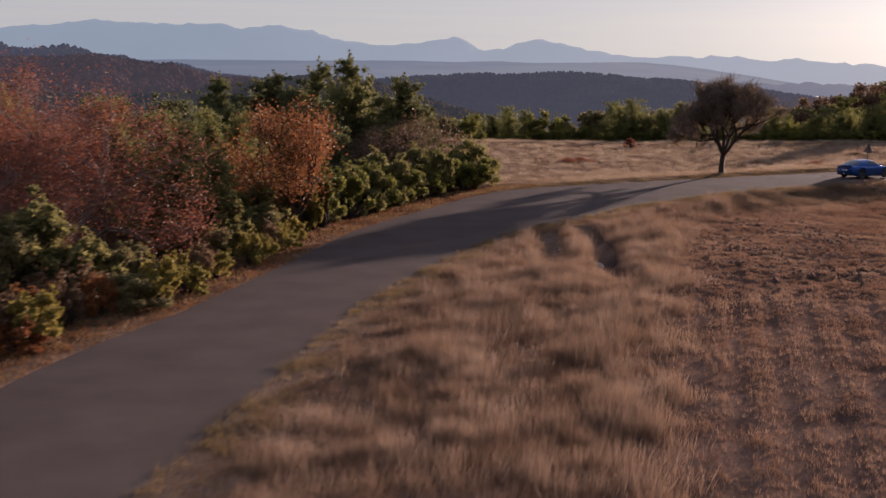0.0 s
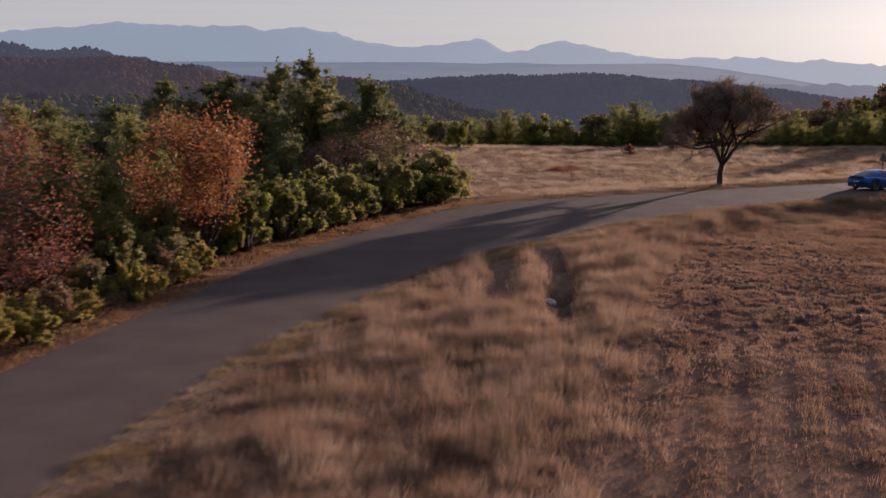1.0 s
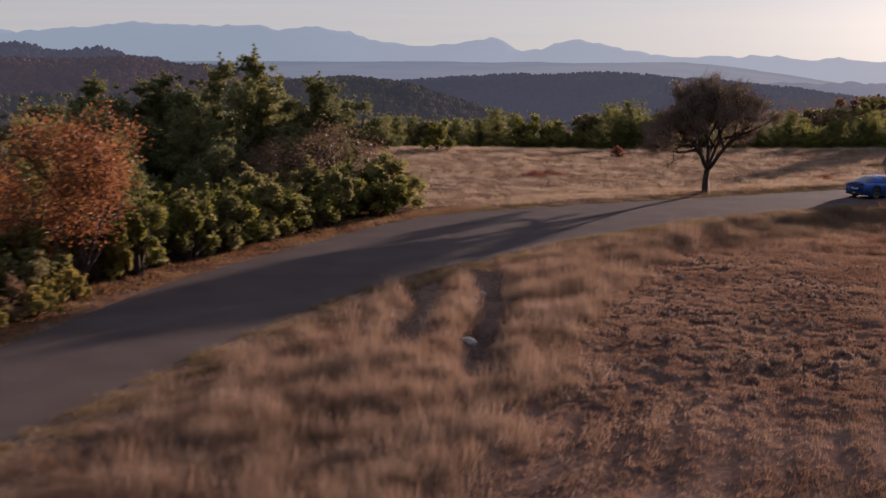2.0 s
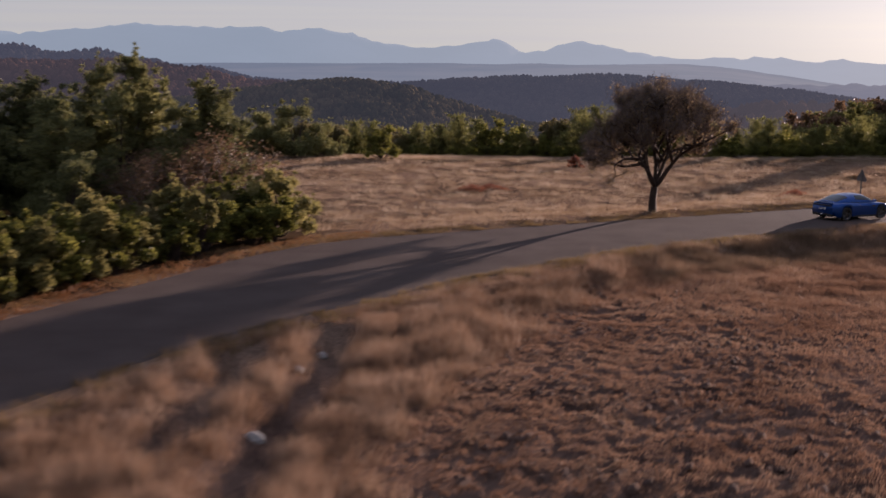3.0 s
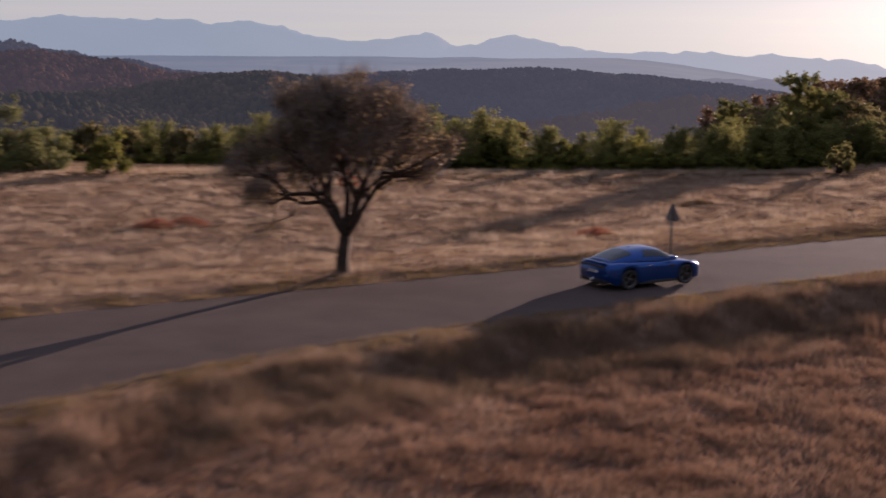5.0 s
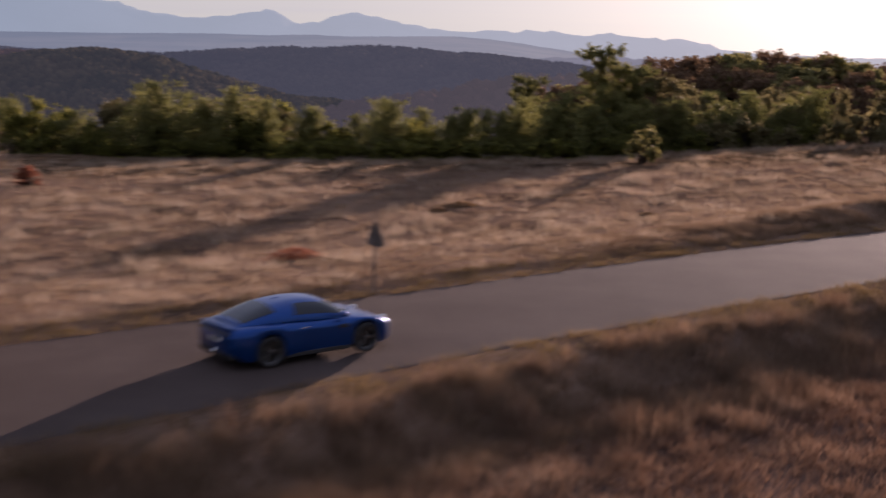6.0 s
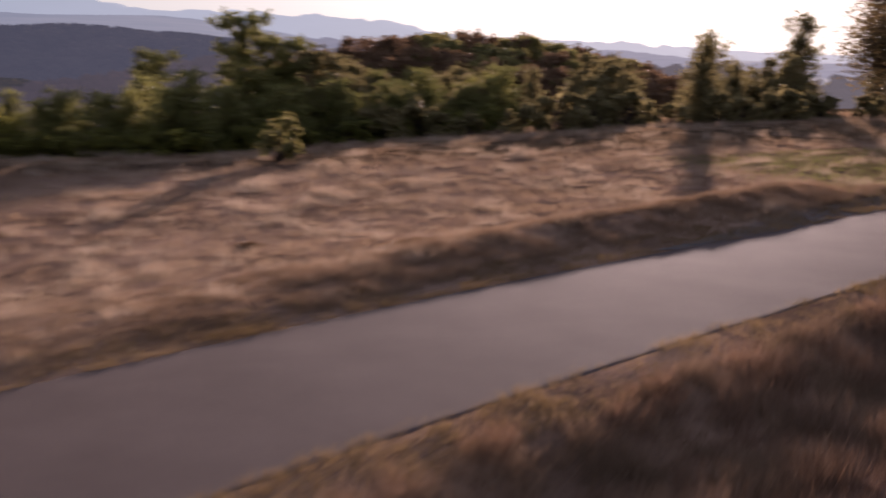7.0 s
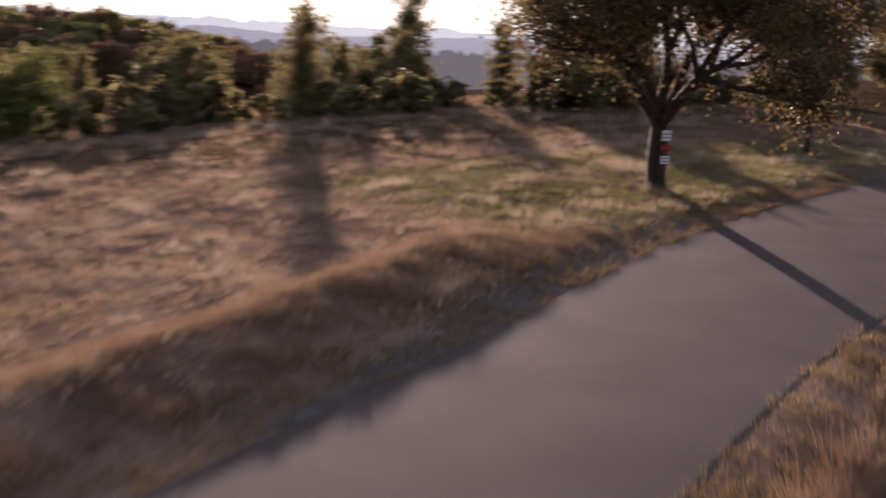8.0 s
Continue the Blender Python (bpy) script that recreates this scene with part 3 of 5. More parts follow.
# ---------------------------------------------------------------- plants
def tubes(segments, sides=5):
    """Tapered round sticks, each from p to q with its two radii."""
    p = np.array([s[0] for s in segments], dtype=float)
    q = np.array([s[1] for s in segments], dtype=float)
    r0, r1 = np.array([s[2] for s in segments]), np.array([s[3] for s in segments])
    d = q - p
    d /= np.linalg.norm(d, axis=1)[:, None] + 1e-9
    ref = np.where(np.abs(d[:, 2:3]) > 0.9, np.array([[1.0, 0, 0]]), np.array([[0, 0, 1.0]]))
    u = np.cross(d, ref)
    u /= np.linalg.norm(u, axis=1)[:, None] + 1e-9
    v = np.cross(d, u)
    a = np.linspace(0, 2 * np.pi, sides, endpoint=False)
    ring = u[:, None] * np.cos(a)[None, :, None] + v[:, None] * np.sin(a)[None, :, None]
    lo, hi = p[:, None] + ring * r0[:, None, None], q[:, None] + ring * r1[:, None, None]
    verts = np.concatenate([lo, hi], 1).reshape(-1, 3)
    base = (np.arange(len(p)) * 2 * sides)[:, None, None]
    k = np.arange(sides)
    f = np.stack([k, (k + 1) % sides, (k + 1) % sides + sides, k + sides], 1)[None]
    return verts, (base + f).reshape(-1, 4)


def leaves(rng, centres, out, length, width, droop=0.0, along=0.0):
    """One small bent blade for each centre; along: 0 lies any way, 1 points outward."""
    n = len(centres)
    rnd = rng.normal(size=(n, 3))
    d = along * out + (1 - along) * rnd
    d[:, 2] -= droop
    d /= np.linalg.norm(d, axis=1)[:, None] + 1e-9
    s = np.cross(d, rng.normal(size=(n, 3)) + out * 0.3)
    s /= np.linalg.norm(s, axis=1)[:, None] + 1e-9
    k = rng.uniform(0.65, 1.35, (n, 1))
    a, b = centres - d * length * k * 0.5, centres + d * length * k * 0.5
    w = s * width * k * 0.5
    m = centres + 0.08 * length * np.cross(d, s)
    verts = np.stack([a, m + w, b, m - w], 1).reshape(-1, 3)
    return verts, np.arange(4 * n).reshape(-1, 4)


def needles(rng, centres, out, length, width):
    """Slim sprays pointing outward, one triangle each."""
    n = len(centres)
    d = 0.65 * out + 0.35 * rng.normal(size=(n, 3))
    d /= np.linalg.norm(d, axis=1)[:, None] + 1e-9
    s = np.cross(d, rng.normal(size=(n, 3)))
    s /= np.linalg.norm(s, axis=1)[:, None] + 1e-9
    k = rng.uniform(0.65, 1.35, (n, 1))
    w = s * width * k * 0.5
    verts = np.stack([centres - d * length * k * 0.45 + w, centres - d * length * k * 0.45 - w, centres + d * length * k * 0.55], 1).reshape(-1, 3)
    return verts, np.arange(3 * n).reshape(-1, 3)


def in_clumps(rng, clumps, n, hollow=0.5):
    """Points in balls (x, y, z, radius), more of them near the skin; with their outward ways."""
    c = np.array(clumps)
    w = c[:, 3] ** 2
    pick = rng.choice(len(c), n, p=w / w.sum())
    d = rng.normal(size=(n, 3))
    d /= np.linalg.norm(d, axis=1)[:, None]
    r = c[pick, 3:4] * (hollow + (1 - hollow) * rng.uniform(0, 1, (n, 1)) ** 0.7) * rng.uniform(0.75, 1.12, (n, 1))
    return c[pick, :3] + d * r * np.array([1, 1, 0.8]), d


def grow(rng, p, d, length, r, depth, kids, spread, lift, segs, tips, shrink=0.72):
    p, d = np.array(p, dtype=float), np.array(d, dtype=float)
    d /= np.linalg.norm(d)
    n = 3 if depth > 1 else 2
    for k in range(n):
        e = d + rng.normal(size=3) * 0.13 + np.array([0, 0, lift * 0.25])
        e /= np.linalg.norm(e)
        q = p + e * length / n
        r2 = r * (1 - 0.32 * (k + 1) / n)
        segs.append((p, q, r * (1 - 0.32 * k / n), r2))
        if depth <= 2 and k:
            tips.append(q)
        p, d = q, e
    if depth <= 0:
        tips.append(p)
        return
    for _ in range(kids if depth > 1 else kids + 1):
        e = d + rng.normal(size=3) * spread + np.array([0, 0, lift])
        grow(rng, p, e, length * shrink * rng.uniform(0.8, 1.2), r * 0.62, depth - 1, kids, spread, lift, segs, tips, shrink)


def plant(name, pieces, label, category, group=""):
    """An empty at the base with its parts: (part name, vertices, faces, material, label)."""
    ob = new(name)
    ob.empty_display_size = 0.3
    for pn, v, f, m, lab in pieces:
        hang(new(pn, mesh_of(pn, v, f, m)), ob, lab)
    return tagged(ob, label, category, group)


def ground_z(x, y):
    return float(land([x], [y])[0][0])


def put(ob, x, y, turn=0.0, size=1.0, tall=None, sink=0.05):
    """Stands the model itself the first time, then copies of it, on the ground."""
    m = Matrix.Translation((x, y, ground_z(x, y) - sink)) @ Matrix.Rotation(turn, 4, "Z") @ Matrix.Diagonal((size, size, tall or size, 1))
    if not ob.get("used"):
        ob["used"] = 1
        ob.matrix_basis = m
        return ob
    one = copy_thing(ob, Matrix())
    one.matrix_basis = m
    return one


def bush(name, seed, height, radius, n, leaf, material, label, category="shrub", narrow=1.0, bark=None, stem_base=0.0, shoot=1.7):
    rng = np.random.RandomState(seed)
    clumps, segs = [], []
    count = int(12 + 8 * radius)
    for k in range(count):
        a, u = rng.uniform(0, 2 * np.pi), rng.uniform(0.0, 1.0)
        z = height * (0.12 + 0.74 * u)
        rr = radius * math.sqrt(max(0.05, 1 - (max(0, u - 0.25) / 0.9) ** 2)) * rng.uniform(0.3, 0.95)
        c = np.array([rr * math.cos(a), rr * math.sin(a) * narrow, z])
        clumps.append((*c, rng.uniform(0.16, 0.36) * min(radius, height * 0.6)))
        mid = c * np.array([0.35, 0.35, 0.5])
        segs += [(np.array([0.08 * math.cos(a), 0.08 * math.sin(a), stem_base - 0.1]), mid, 0.035 * height ** 0.5, 0.022 * height ** 0.5), (mid, c, 0.022 * height ** 0.5, 0.008)]
    for k in range(int(count * 2.2)):
        c = clumps[rng.randint(count)]
        d = rng.normal(size=3)
        d[2] = abs(d[2]) + 0.5
        d /= np.linalg.norm(d)
        tip = np.array(c[:3]) + d * c[3] * rng.uniform(1.0, shoot)
        clumps.append((*tip, c[3] * rng.uniform(0.14, 0.36)))
        segs.append((np.array(c[:3]), tip, 0.012, 0.005))
    pts, out = in_clumps(rng, clumps, n, 0.25)
    ok = pts[:, 2] > 0.03
    pts, out = pts[ok], out[ok]
    v, f = needles(rng, pts, out, leaf * 1.2, leaf * 0.8)
    tv, tf = tubes(segs[:2 * count], 3)
    return plant(name, [("stem", tv, tf, bark or M_BARK, ""), ("crown", v, f, material, "")], label, category)


def billow_pine(name, seed, height, spread, n, needle, material, label, taper=0.62):
    """A pine with an uneven crown of needle masses at the ends of its limbs."""
    rng = np.random.RandomState(seed)
    segs, clumps, pts = [], [], [np.array([0, 0, -0.15])]
    levels = 14
    for k in range(levels):
        pts.append(pts[-1] + np.array([rng.normal() * 0.1, rng.normal() * 0.1, (height * 0.95 + 0.15) / levels]))
        r = 0.02 * height
        segs.append((pts[k], pts[k + 1], r * (1 - k / levels) + 0.01, r * (1 - (k + 1) / levels) + 0.01))
    lobes = [(rng.uniform(0, 6.28), rng.uniform(0.75, 1.15)) for _ in range(5)]
    for k in range(62):
        f = 0.06 + 0.92 * (k + rng.rand()) / 62
        a = k * 2.4 + rng.normal() * 0.4
        lobe = max(w * max(0, math.cos((a - b) / 2)) for b, w in lobes)
        reach = spread * lobe * (0.22 + 0.8 * (1 - f) ** taper) * rng.uniform(0.5, 1.0)
        o = pts[int(f * levels)]
        e = o + np.array([math.cos(a) * reach, math.sin(a) * reach, reach * (rng.uniform(-0.05, 0.3) + 0.35 * f)])
        segs.append((o, e, 0.045 * (1 - f) + 0.012, 0.008))
        big = (0.34 + 0.36 * (1 - f)) * rng.uniform(0.7, 1.25)
        for t, w in ((0.5, 0.8), (0.78, 1.0), (1.0, 0.75)):
            c = o + (e - o) * t + rng.normal(size=3) * 0.12
            clumps.append((*c, big * w))
            for _ in range(3):
                d = rng.normal(size=3) + np.array([math.cos(a) * 0.6, math.sin(a) * 0.6, 0.7])
                d /= np.linalg.norm(d)
                clumps.append((*(c + d * big * w * rng.uniform(0.9, 1.5)), big * w * rng.uniform(0.2, 0.45)))
    for k in range(5):
        clumps.append((pts[-1][0] + rng.normal() * 0.12, pts[-1][1] + rng.normal() * 0.12, height * (0.9 + 0.025 * k), 0.26 - 0.03 * k))
    c, out = in_clumps(rng, clumps, n, 0.15)
    ok = c[:, 2] > 0.05
    v, f = needles(rng, c[ok], out[ok] + np.array([0, 0, 0.35]), needle, needle * 0.3)
    tv, tf = tubes(segs, 4)
    return plant(name, [("trunk", tv, tf, M_PINEBARK, ""), ("crown", v, f, material, "")], label, "tree")


def broadleaf(name, seed, trunk, height, kids, depth, spread, n, leaf, material, label, r=0.2, lift=0.12, limbs=4, bark=None, clump=0.55, splay=0.75, shrink=0.72, twigs=0, narrow=1.0, fill=0.0):
    rng = np.random.RandomState(seed)
    segs, tips = [], []
    top = np.array([rng.normal() * 0.08, rng.normal() * 0.08, trunk])
    mid = np.array([rng.normal() * 0.05, 0.03, trunk * 0.5])
    segs += [(np.array([0, 0, -0.2]), np.array([0, 0, 0.25]), r * 1.5, r * 1.05), (np.array([0, 0, 0.25]), mid, r * 1.05, r * 0.95), (mid, top, r * 0.95, r * 0.9)]
    first = (height - trunk) * 0.36
    for k in range(limbs):
        a = 2 * np.pi * (k + rng.uniform(-0.25, 0.25)) / limbs
        d = np.array([math.cos(a) * splay, math.sin(a) * splay, rng.uniform(0.7, 1.1)])
        grow(rng, top, d, first * rng.uniform(0.85, 1.15), r * 0.6, depth, kids, spread, lift, segs, tips, shrink)
    grow(rng, top, (0.05, 0, 1), first * 1.1, r * 0.62, depth, kids, spread, lift, segs, tips, shrink)
    zs = max(t[2] for t in tips)
    k = height / zs
    sc = np.array([narrow, narrow, k])
    segs = [(a * sc, b * sc, c, d) for a, b, c, d in segs]
    tips = [t * sc for t in tips]
    tv, tf = tubes(segs, 5 if depth < 5 else 4)
    pieces = [("trunk", tv, tf, bark or M_BARK, "")]
    if twigs:
        pick = rng.randint(len(tips), size=twigs)
        off = rng.normal(size=(twigs, 3)) * 0.16
        base = np.array(tips)[pick]
        out = base - np.array([0, 0, trunk])
        out /= np.linalg.norm(out, axis=1)[:, None] + 1e-9
        v, f = needles(rng, base + off + out * 0.1, out + np.array([0, 0, 0.5]), 0.5, 0.019)
        pieces.append(("twig_spray", v, f, M_TWIG, "fine bare twigs"))
    if n:
        pick = rng.randint(len(tips), size=n)
        off = rng.normal(size=(n, 3)) * clump * 0.5
        c = np.array(tips)[pick] + off
        if fill:
            # leaves along the thinner limbs as well as at their ends
            thin = [g for g in segs if g[2] < r * 0.5]
            A, B = np.array([g[0] for g in thin]), np.array([g[1] for g in thin])
            along = rng.randint(len(thin), size=int(n * fill))
            c[:len(along)] = A[along] + (B - A)[along] * rng.rand(len(along), 1) + off[:len(along)] * 0.8
        v, f = leaves(rng, c, off, leaf, leaf * 0.6, along=0.2)
        pieces.append(("crown", v, f, material, ""))
    return plant(name, pieces, label, "tree")


rng0 = random.Random(5)

# ---- the lone tree on the verge, nearly bare
lone = broadleaf("tree", 3, 1.6, 6.8, 3, 5, 0.40, 32000, 0.1, M_FAWN, "nearly bare autumn tree with fine upright twigs beside the road", r=0.24, lift=0.17, limbs=6, bark=M_BARK, clump=0.25, splay=0.68, shrink=0.7, twigs=25000, narrow=0.84, fill=0.3)
put(lone, 19.85, 91.6, 0.4)

# ---- left of the road: trees over the hedge
red_tree = broadleaf("tree", 12, 0.6, 8.6, 3, 4, 0.5, 32000, 0.1, M_RED, "broad tree with deep red autumn leaves and grey branches", r=0.16, limbs=7, bark=M_TWIG, clump=0.8, splay=1.1, shrink=0.66)
put(red_tree, -15.0, 48.6, 0.3, 0.93)
put(red_tree, -18.6, 54.0, 2.1, 0.85)
put(red_tree, -15.6, 43.0, 4.0, 0.62)
orange = broadleaf("tree", 15, 0.5, 5.9, 3, 3, 0.6, 13000, 0.12, M_ORANGE, "small oak with glowing orange autumn leaves beside the road", r=0.12, limbs=6, clump=0.6, splay=0.8, narrow=0.85)
put(orange, -6.9, 58.4, 0.6)
put(orange, -25.0, 66.0, 2.0, 0.9)

dark_pine = billow_pine("pine_tree", 21, 8.9, 2.9, 62000, 0.16, M_PINE, "tall irregular dark green pine at the grassland's edge")
put(dark_pine, -6.8, 91.2, 0.0)
put(dark_pine, -9.2, 91.5, 2.2, 0.93)
put(dark_pine, -15.0, 88.0, 4.1, 0.8)
flat_pine = billow_pine("pine_tree", 27, 7.6, 3.3, 62000, 0.16, M_PINE, "wide dark green pine with billowing masses of needles")
put(flat_pine, -3.4, 90.3, 0.5)
put(flat_pine, -11.6, 89.0, 3.0, 0.95)
put(flat_pine, -8.3, 84.5, 3.9, 0.78)
put(flat_pine, -13.5, 82.0, 5.0, 0.72)
thicket = bush("tree", 35, 5.4, 2.7, 22000, 0.11, M_PINE, "dark evergreen thicket between the pines", "tree", shoot=1.4)
for x, y, s in ((-7.4, 90.0, 1.3), (-11.2, 89.2, 1.2), (-3.6, 90.8, 1.08), (-14.8, 87.2, 1.12), (-7.0, 80.5, 0.75), (-11.5, 78.0, 0.85), (-9.0, 86.5, 0.95), (-14.5, 84.5, 0.95), (-17.5, 79.5, 0.9), (-4.5, 87.5, 0.8), (-12.5, 92.5, 1.1), (-18.5, 90.5, 1.0), (-22.5, 84.5, 1.0), (-27, 80, 1.1)):
    put(thicket, x, y, rng0.uniform(0, 6.28), s)
young = billow_pine("pine_tree", 33, 5.6, 2.1, 30000, 0.15, M_YPINE, "young bushy yellow-green pine among the roadside trees", 0.5)
for x, y, s in ((-10.9, 64.5, 1.0), (-14.6, 62.0, 1.02), (-17.4, 69.0, 1.08), (-12.8, 71.5, 0.98), (-21.5, 64.5, 1.1), (-25.0, 75.0, 1.1), (-8.9, 69.0, 0.85), (-29, 69, 1.1), (-20, 79, 1.0), (-9.4, 55.0, 0.8), (-11.4, 53.2, 1.0), (-12.0, 57.5, 1.05)):
    put(young, x, y, rng0.uniform(0, 6.28), s)
brown_bush = broadleaf("tree", 37, 0.5, 4.6, 3, 3, 0.5, 4500, 0.13, M_BROWN, "brown half-bare bush in front of the dark pines", r=0.08, limbs=6, bark=M_TWIG, clump=0.6, splay=1.0)
put(brown_bush, -1.6, 87.0, 0.0)
put(brown_bush, -4.6, 85.6, 2.0, 0.85)

# ---- hedge along the left edge
box = bush("shrub", 41, 2.5, 1.45, 9500, 0.105, M_BOX, "dense yellow-green box shrub in the roadside hedge")
box_b = bush("shrub", 42, 2.3, 1.4, 8500, 0.1, M_HAZEL, "dull olive shrub in the roadside hedge")
box_c = bush("shrub", 46, 2.7, 1.2, 8500, 0.1, M_OLIVE, "ragged upright green shrub in the roadside hedge")
gold = bush("shrub", 43, 1.5, 1.1, 6000, 0.09, M_GOLD, "low golden-green shrub at the road's edge")
rusty = bush("shrub", 44, 1.5, 1.0, 4500, 0.085, M_ORANGE, "low rust-coloured shrub at the road's edge")
brown = bush("shrub", 45, 2.0, 1.2, 3000, 0.1, M_BROWN, "brown leafless scrub between the hedge and the road")


def hedge_at(y):
    k = np.argmin(np.abs(EDGE_L[:, 1] - y))
    i = min(max(k, 1), len(EDGE_L) - 2)
    t = EDGE_L[i + 1] - EDGE_L[i - 1]
    t = t / np.hypot(*t)
    return EDGE_L[i], np.array([-t[1], t[0]])


for y in np.arange(60.5, 80.5, 1.45):
    p, nrm = hedge_at(y)
    q = p + nrm * (2.2 + rng0.uniform(-0.5, 0.5))
    put(rng0.choice((box, box, box_c)), q[0], q[1], rng0.uniform(0, 6.28), rng0.uniform(0.8, 1.12), rng0.uniform(0.7, 1.1))
    q = p + nrm * (4.6 + rng0.uniform(-0.4, 0.4))
    put(rng0.choice((box, box_b, brown, box_c)), q[0], q[1], rng0.uniform(0, 6.28), rng0.uniform(0.95, 1.2))
for y in np.arange(22.0, 60.0, 1.35):
    p, nrm = hedge_at(y)
    if 56.8 < y < 59.5:
        continue
    q = p + nrm * (1.7 + rng0.uniform(-0.6, 0.7))
    put(rng0.choice((gold, box_b, brown, rusty, gold, brown)), q[0], q[1], rng0.uniform(0, 6.28), rng0.uniform(0.5, 0.95), rng0.uniform(0.5, 1.1))
    if 43 < y < 50.5:
        continue
    q = p + nrm * (3.5 + rng0.uniform(-0.7, 0.7))
    put(rng0.choice((box_b, box_c, brown, brown, rusty)), q[0], q[1], rng0.uniform(0, 6.28), rng0.uniform(0.8, 1.15), rng0.uniform(0.7, 1.05))
    q = p + nrm * (5.8 + rng0.uniform(-0.7, 0.7))
    put(rng0.choice((box_b, box_b, brown, box_c)), q[0], q[1], rng0.uniform(0, 6.28), rng0.uniform(1.1, 1.5), rng0.uniform(1.0, 1.5))

round_box = bush("shrub", 48, 3.2, 1.9, 11000, 0.12, M_OLIVE, "round dark green shrub at the hedge's end", shoot=1.3)
put(round_box, 1.9, 82.4, 0.4)

# ---- the wood's edge beyond the grassland
far_pine = billow_pine("pine_tree", 51, 5.0, 2.3, 13000, 0.2, M_YPINE, "bushy pine in the row behind the grassland", 0.4)
far_oak = bush("shrub", 52, 4.6, 2.2, 9000, 0.16, M_HAZEL, "rounded olive-green thicket behind the grassland", "bush")
far_dark = bush("shrub", 53, 4.8, 2.4, 9000, 0.16, M_BOX, "dark green thicket behind the grassland", "bush")
row = spline([(-22, 178), (-8, 176), (8, 164), (22, 152), (34, 144), (46, 141), (58, 146), (68, 151)], 8)
for k, (rx, ry) in enumerate(row):
    for line in range(2):
        px, py = rx + rng0.uniform(-0.6, 0.6) + line * 0.8, ry + line * 4.5 + rng0.uniform(-0.8, 0.8)
        size = (0.78 if rx < 30 else 0.66) * rng0.uniform(0.68, 1.22)
        if line == 0:
            put(far_dark, rx + rng0.uniform(-1, 1), ry - 2.6, rng0.uniform(0, 6.28), 0.5, 0.3, sink=0.15)
        put(rng0.choice((far_pine, far_oak, far_pine, far_pine, far_dark)), px, py, rng0.uniform(0, 6.28), size * 1.05, size * rng0.uniform(0.9, 1.12), sink=0.1)
for x, y, s in ((2.6, 130.0, 0.62), (-10, 121, 0.9), (-14, 108, 1.0)):
    put(far_dark, x, y, rng0.uniform(0, 6.28), s)
for x, y, s, h in ((-4.6, 132.0, 0.98, 0.95), (-7.4, 133.0, 0.85, 0.8), (-2.4, 133.5, 0.7, 0.68), (-11.0, 133.5, 0.9, 0.75)):
    put(thicket, x, y, rng0.uniform(0, 6.28), s, h, sink=0.5)
tall = billow_pine("pine_tree", 55, 7.4, 3.4, 60000, 0.17, M_YPINE, "tall light green pine standing above the thicket", 0.3)
put(tall, 51.0, 146.8, 0.6, 0.96)
put(tall, 53.6, 147.6, 3.6, 0.78)
put(tall, 47.0, 151.0, 2.6, 0.72)
tall_oak = bush("tree", 58, 6.0, 3.2, 24000, 0.15, M_HAZEL, "broad yellow-green tree standing above the thicket", "tree", shoot=1.3)
put(tall_oak, 55.2, 149.0, 2.3, 0.9)
put(tall_oak, 59.5, 152.0, 4.3, 0.75)
pale = bush("shrub", 56, 2.0, 1.0, 3600, 0.11, M_OLIVE, "pale green round shrub in front of the thicket")
put(pale, 49.2, 130.6)
small_red = bush("shrub", 57, 1.0, 0.7, 700, 0.14, M_RED, "small red shrub in the dry grassland")
put(small_red, 18.2, 124.8)

# rust-coloured weeds and dark tufts standing in the meadow
def heap(name, seed, r, h, n, leaf, material, label):
    """A low loose tuft of stalks and small leaves."""
    rng = np.random.RandomState(seed)
    c = rng.normal(size=(n, 2)) * r * np.array([0.5, 0.38]) + (rng.randint(0, 3, (n, 1)) - 1) * np.array([[0.35 * r, 0.2 * r]])
    z = h * rng.rand(n) * np.exp(-(c ** 2).sum(1) / r ** 2)
    out = np.stack([c[:, 0], c[:, 1], np.full(n, 0.6 * r)], 1)
    out /= np.linalg.norm(out, axis=1)[:, None]
    v, f = needles(rng, np.stack([c[:, 0], c[:, 1], z + 0.02], 1), out, leaf, leaf * 0.3)
    k = rng.randint(0, n, 24)
    tips = np.stack([c[k, 0], c[k, 1], z[k] + 0.08], 1)
    tv, tf = tubes([(t * np.array([0.5, 0.5, 0]) - np.array([0, 0, 0.05]), t, 0.01, 0.004) for t in tips], 3)
    return plant(name, [("stem", tv, tf, M_TWIG, ""), ("crown", v, f, material, "")], label, "shrub")


weed = heap("shrub", 59, 1.0, 0.45, 1300, 0.12, M_RED, "rust-coloured dry weeds in the meadow")
scrub = heap("shrub", 60, 1.0, 0.34, 1500, 0.14, M_BROWN, "low dark brown tuft in the meadow")
WEEDS = ((10.3, 107.0, 1.0), (11.5, 108.5, 0.8), (30.0, 103.7, 0.9), (12.1, 107.6, 0.7))
SCRUBS = ((37.0, 115.6, 0.8), (47.8, 109.2, 0.75), (36.0, 114.5, 0.5), (44, 112, 0.5))
for x, y, k in WEEDS:
    put(weed, x, y, rng0.uniform(0, 6.28), k)
for x, y, k in SCRUBS:
    put(scrub, x, y, rng0.uniform(0, 6.28), k)

# ---- trees towards the sun
sun_oak = bush("tree", 61, 4.4, 2.3, 16000, 0.13, M_HAZEL, "round olive oak standing against the sun", "tree", stem_base=0.0)
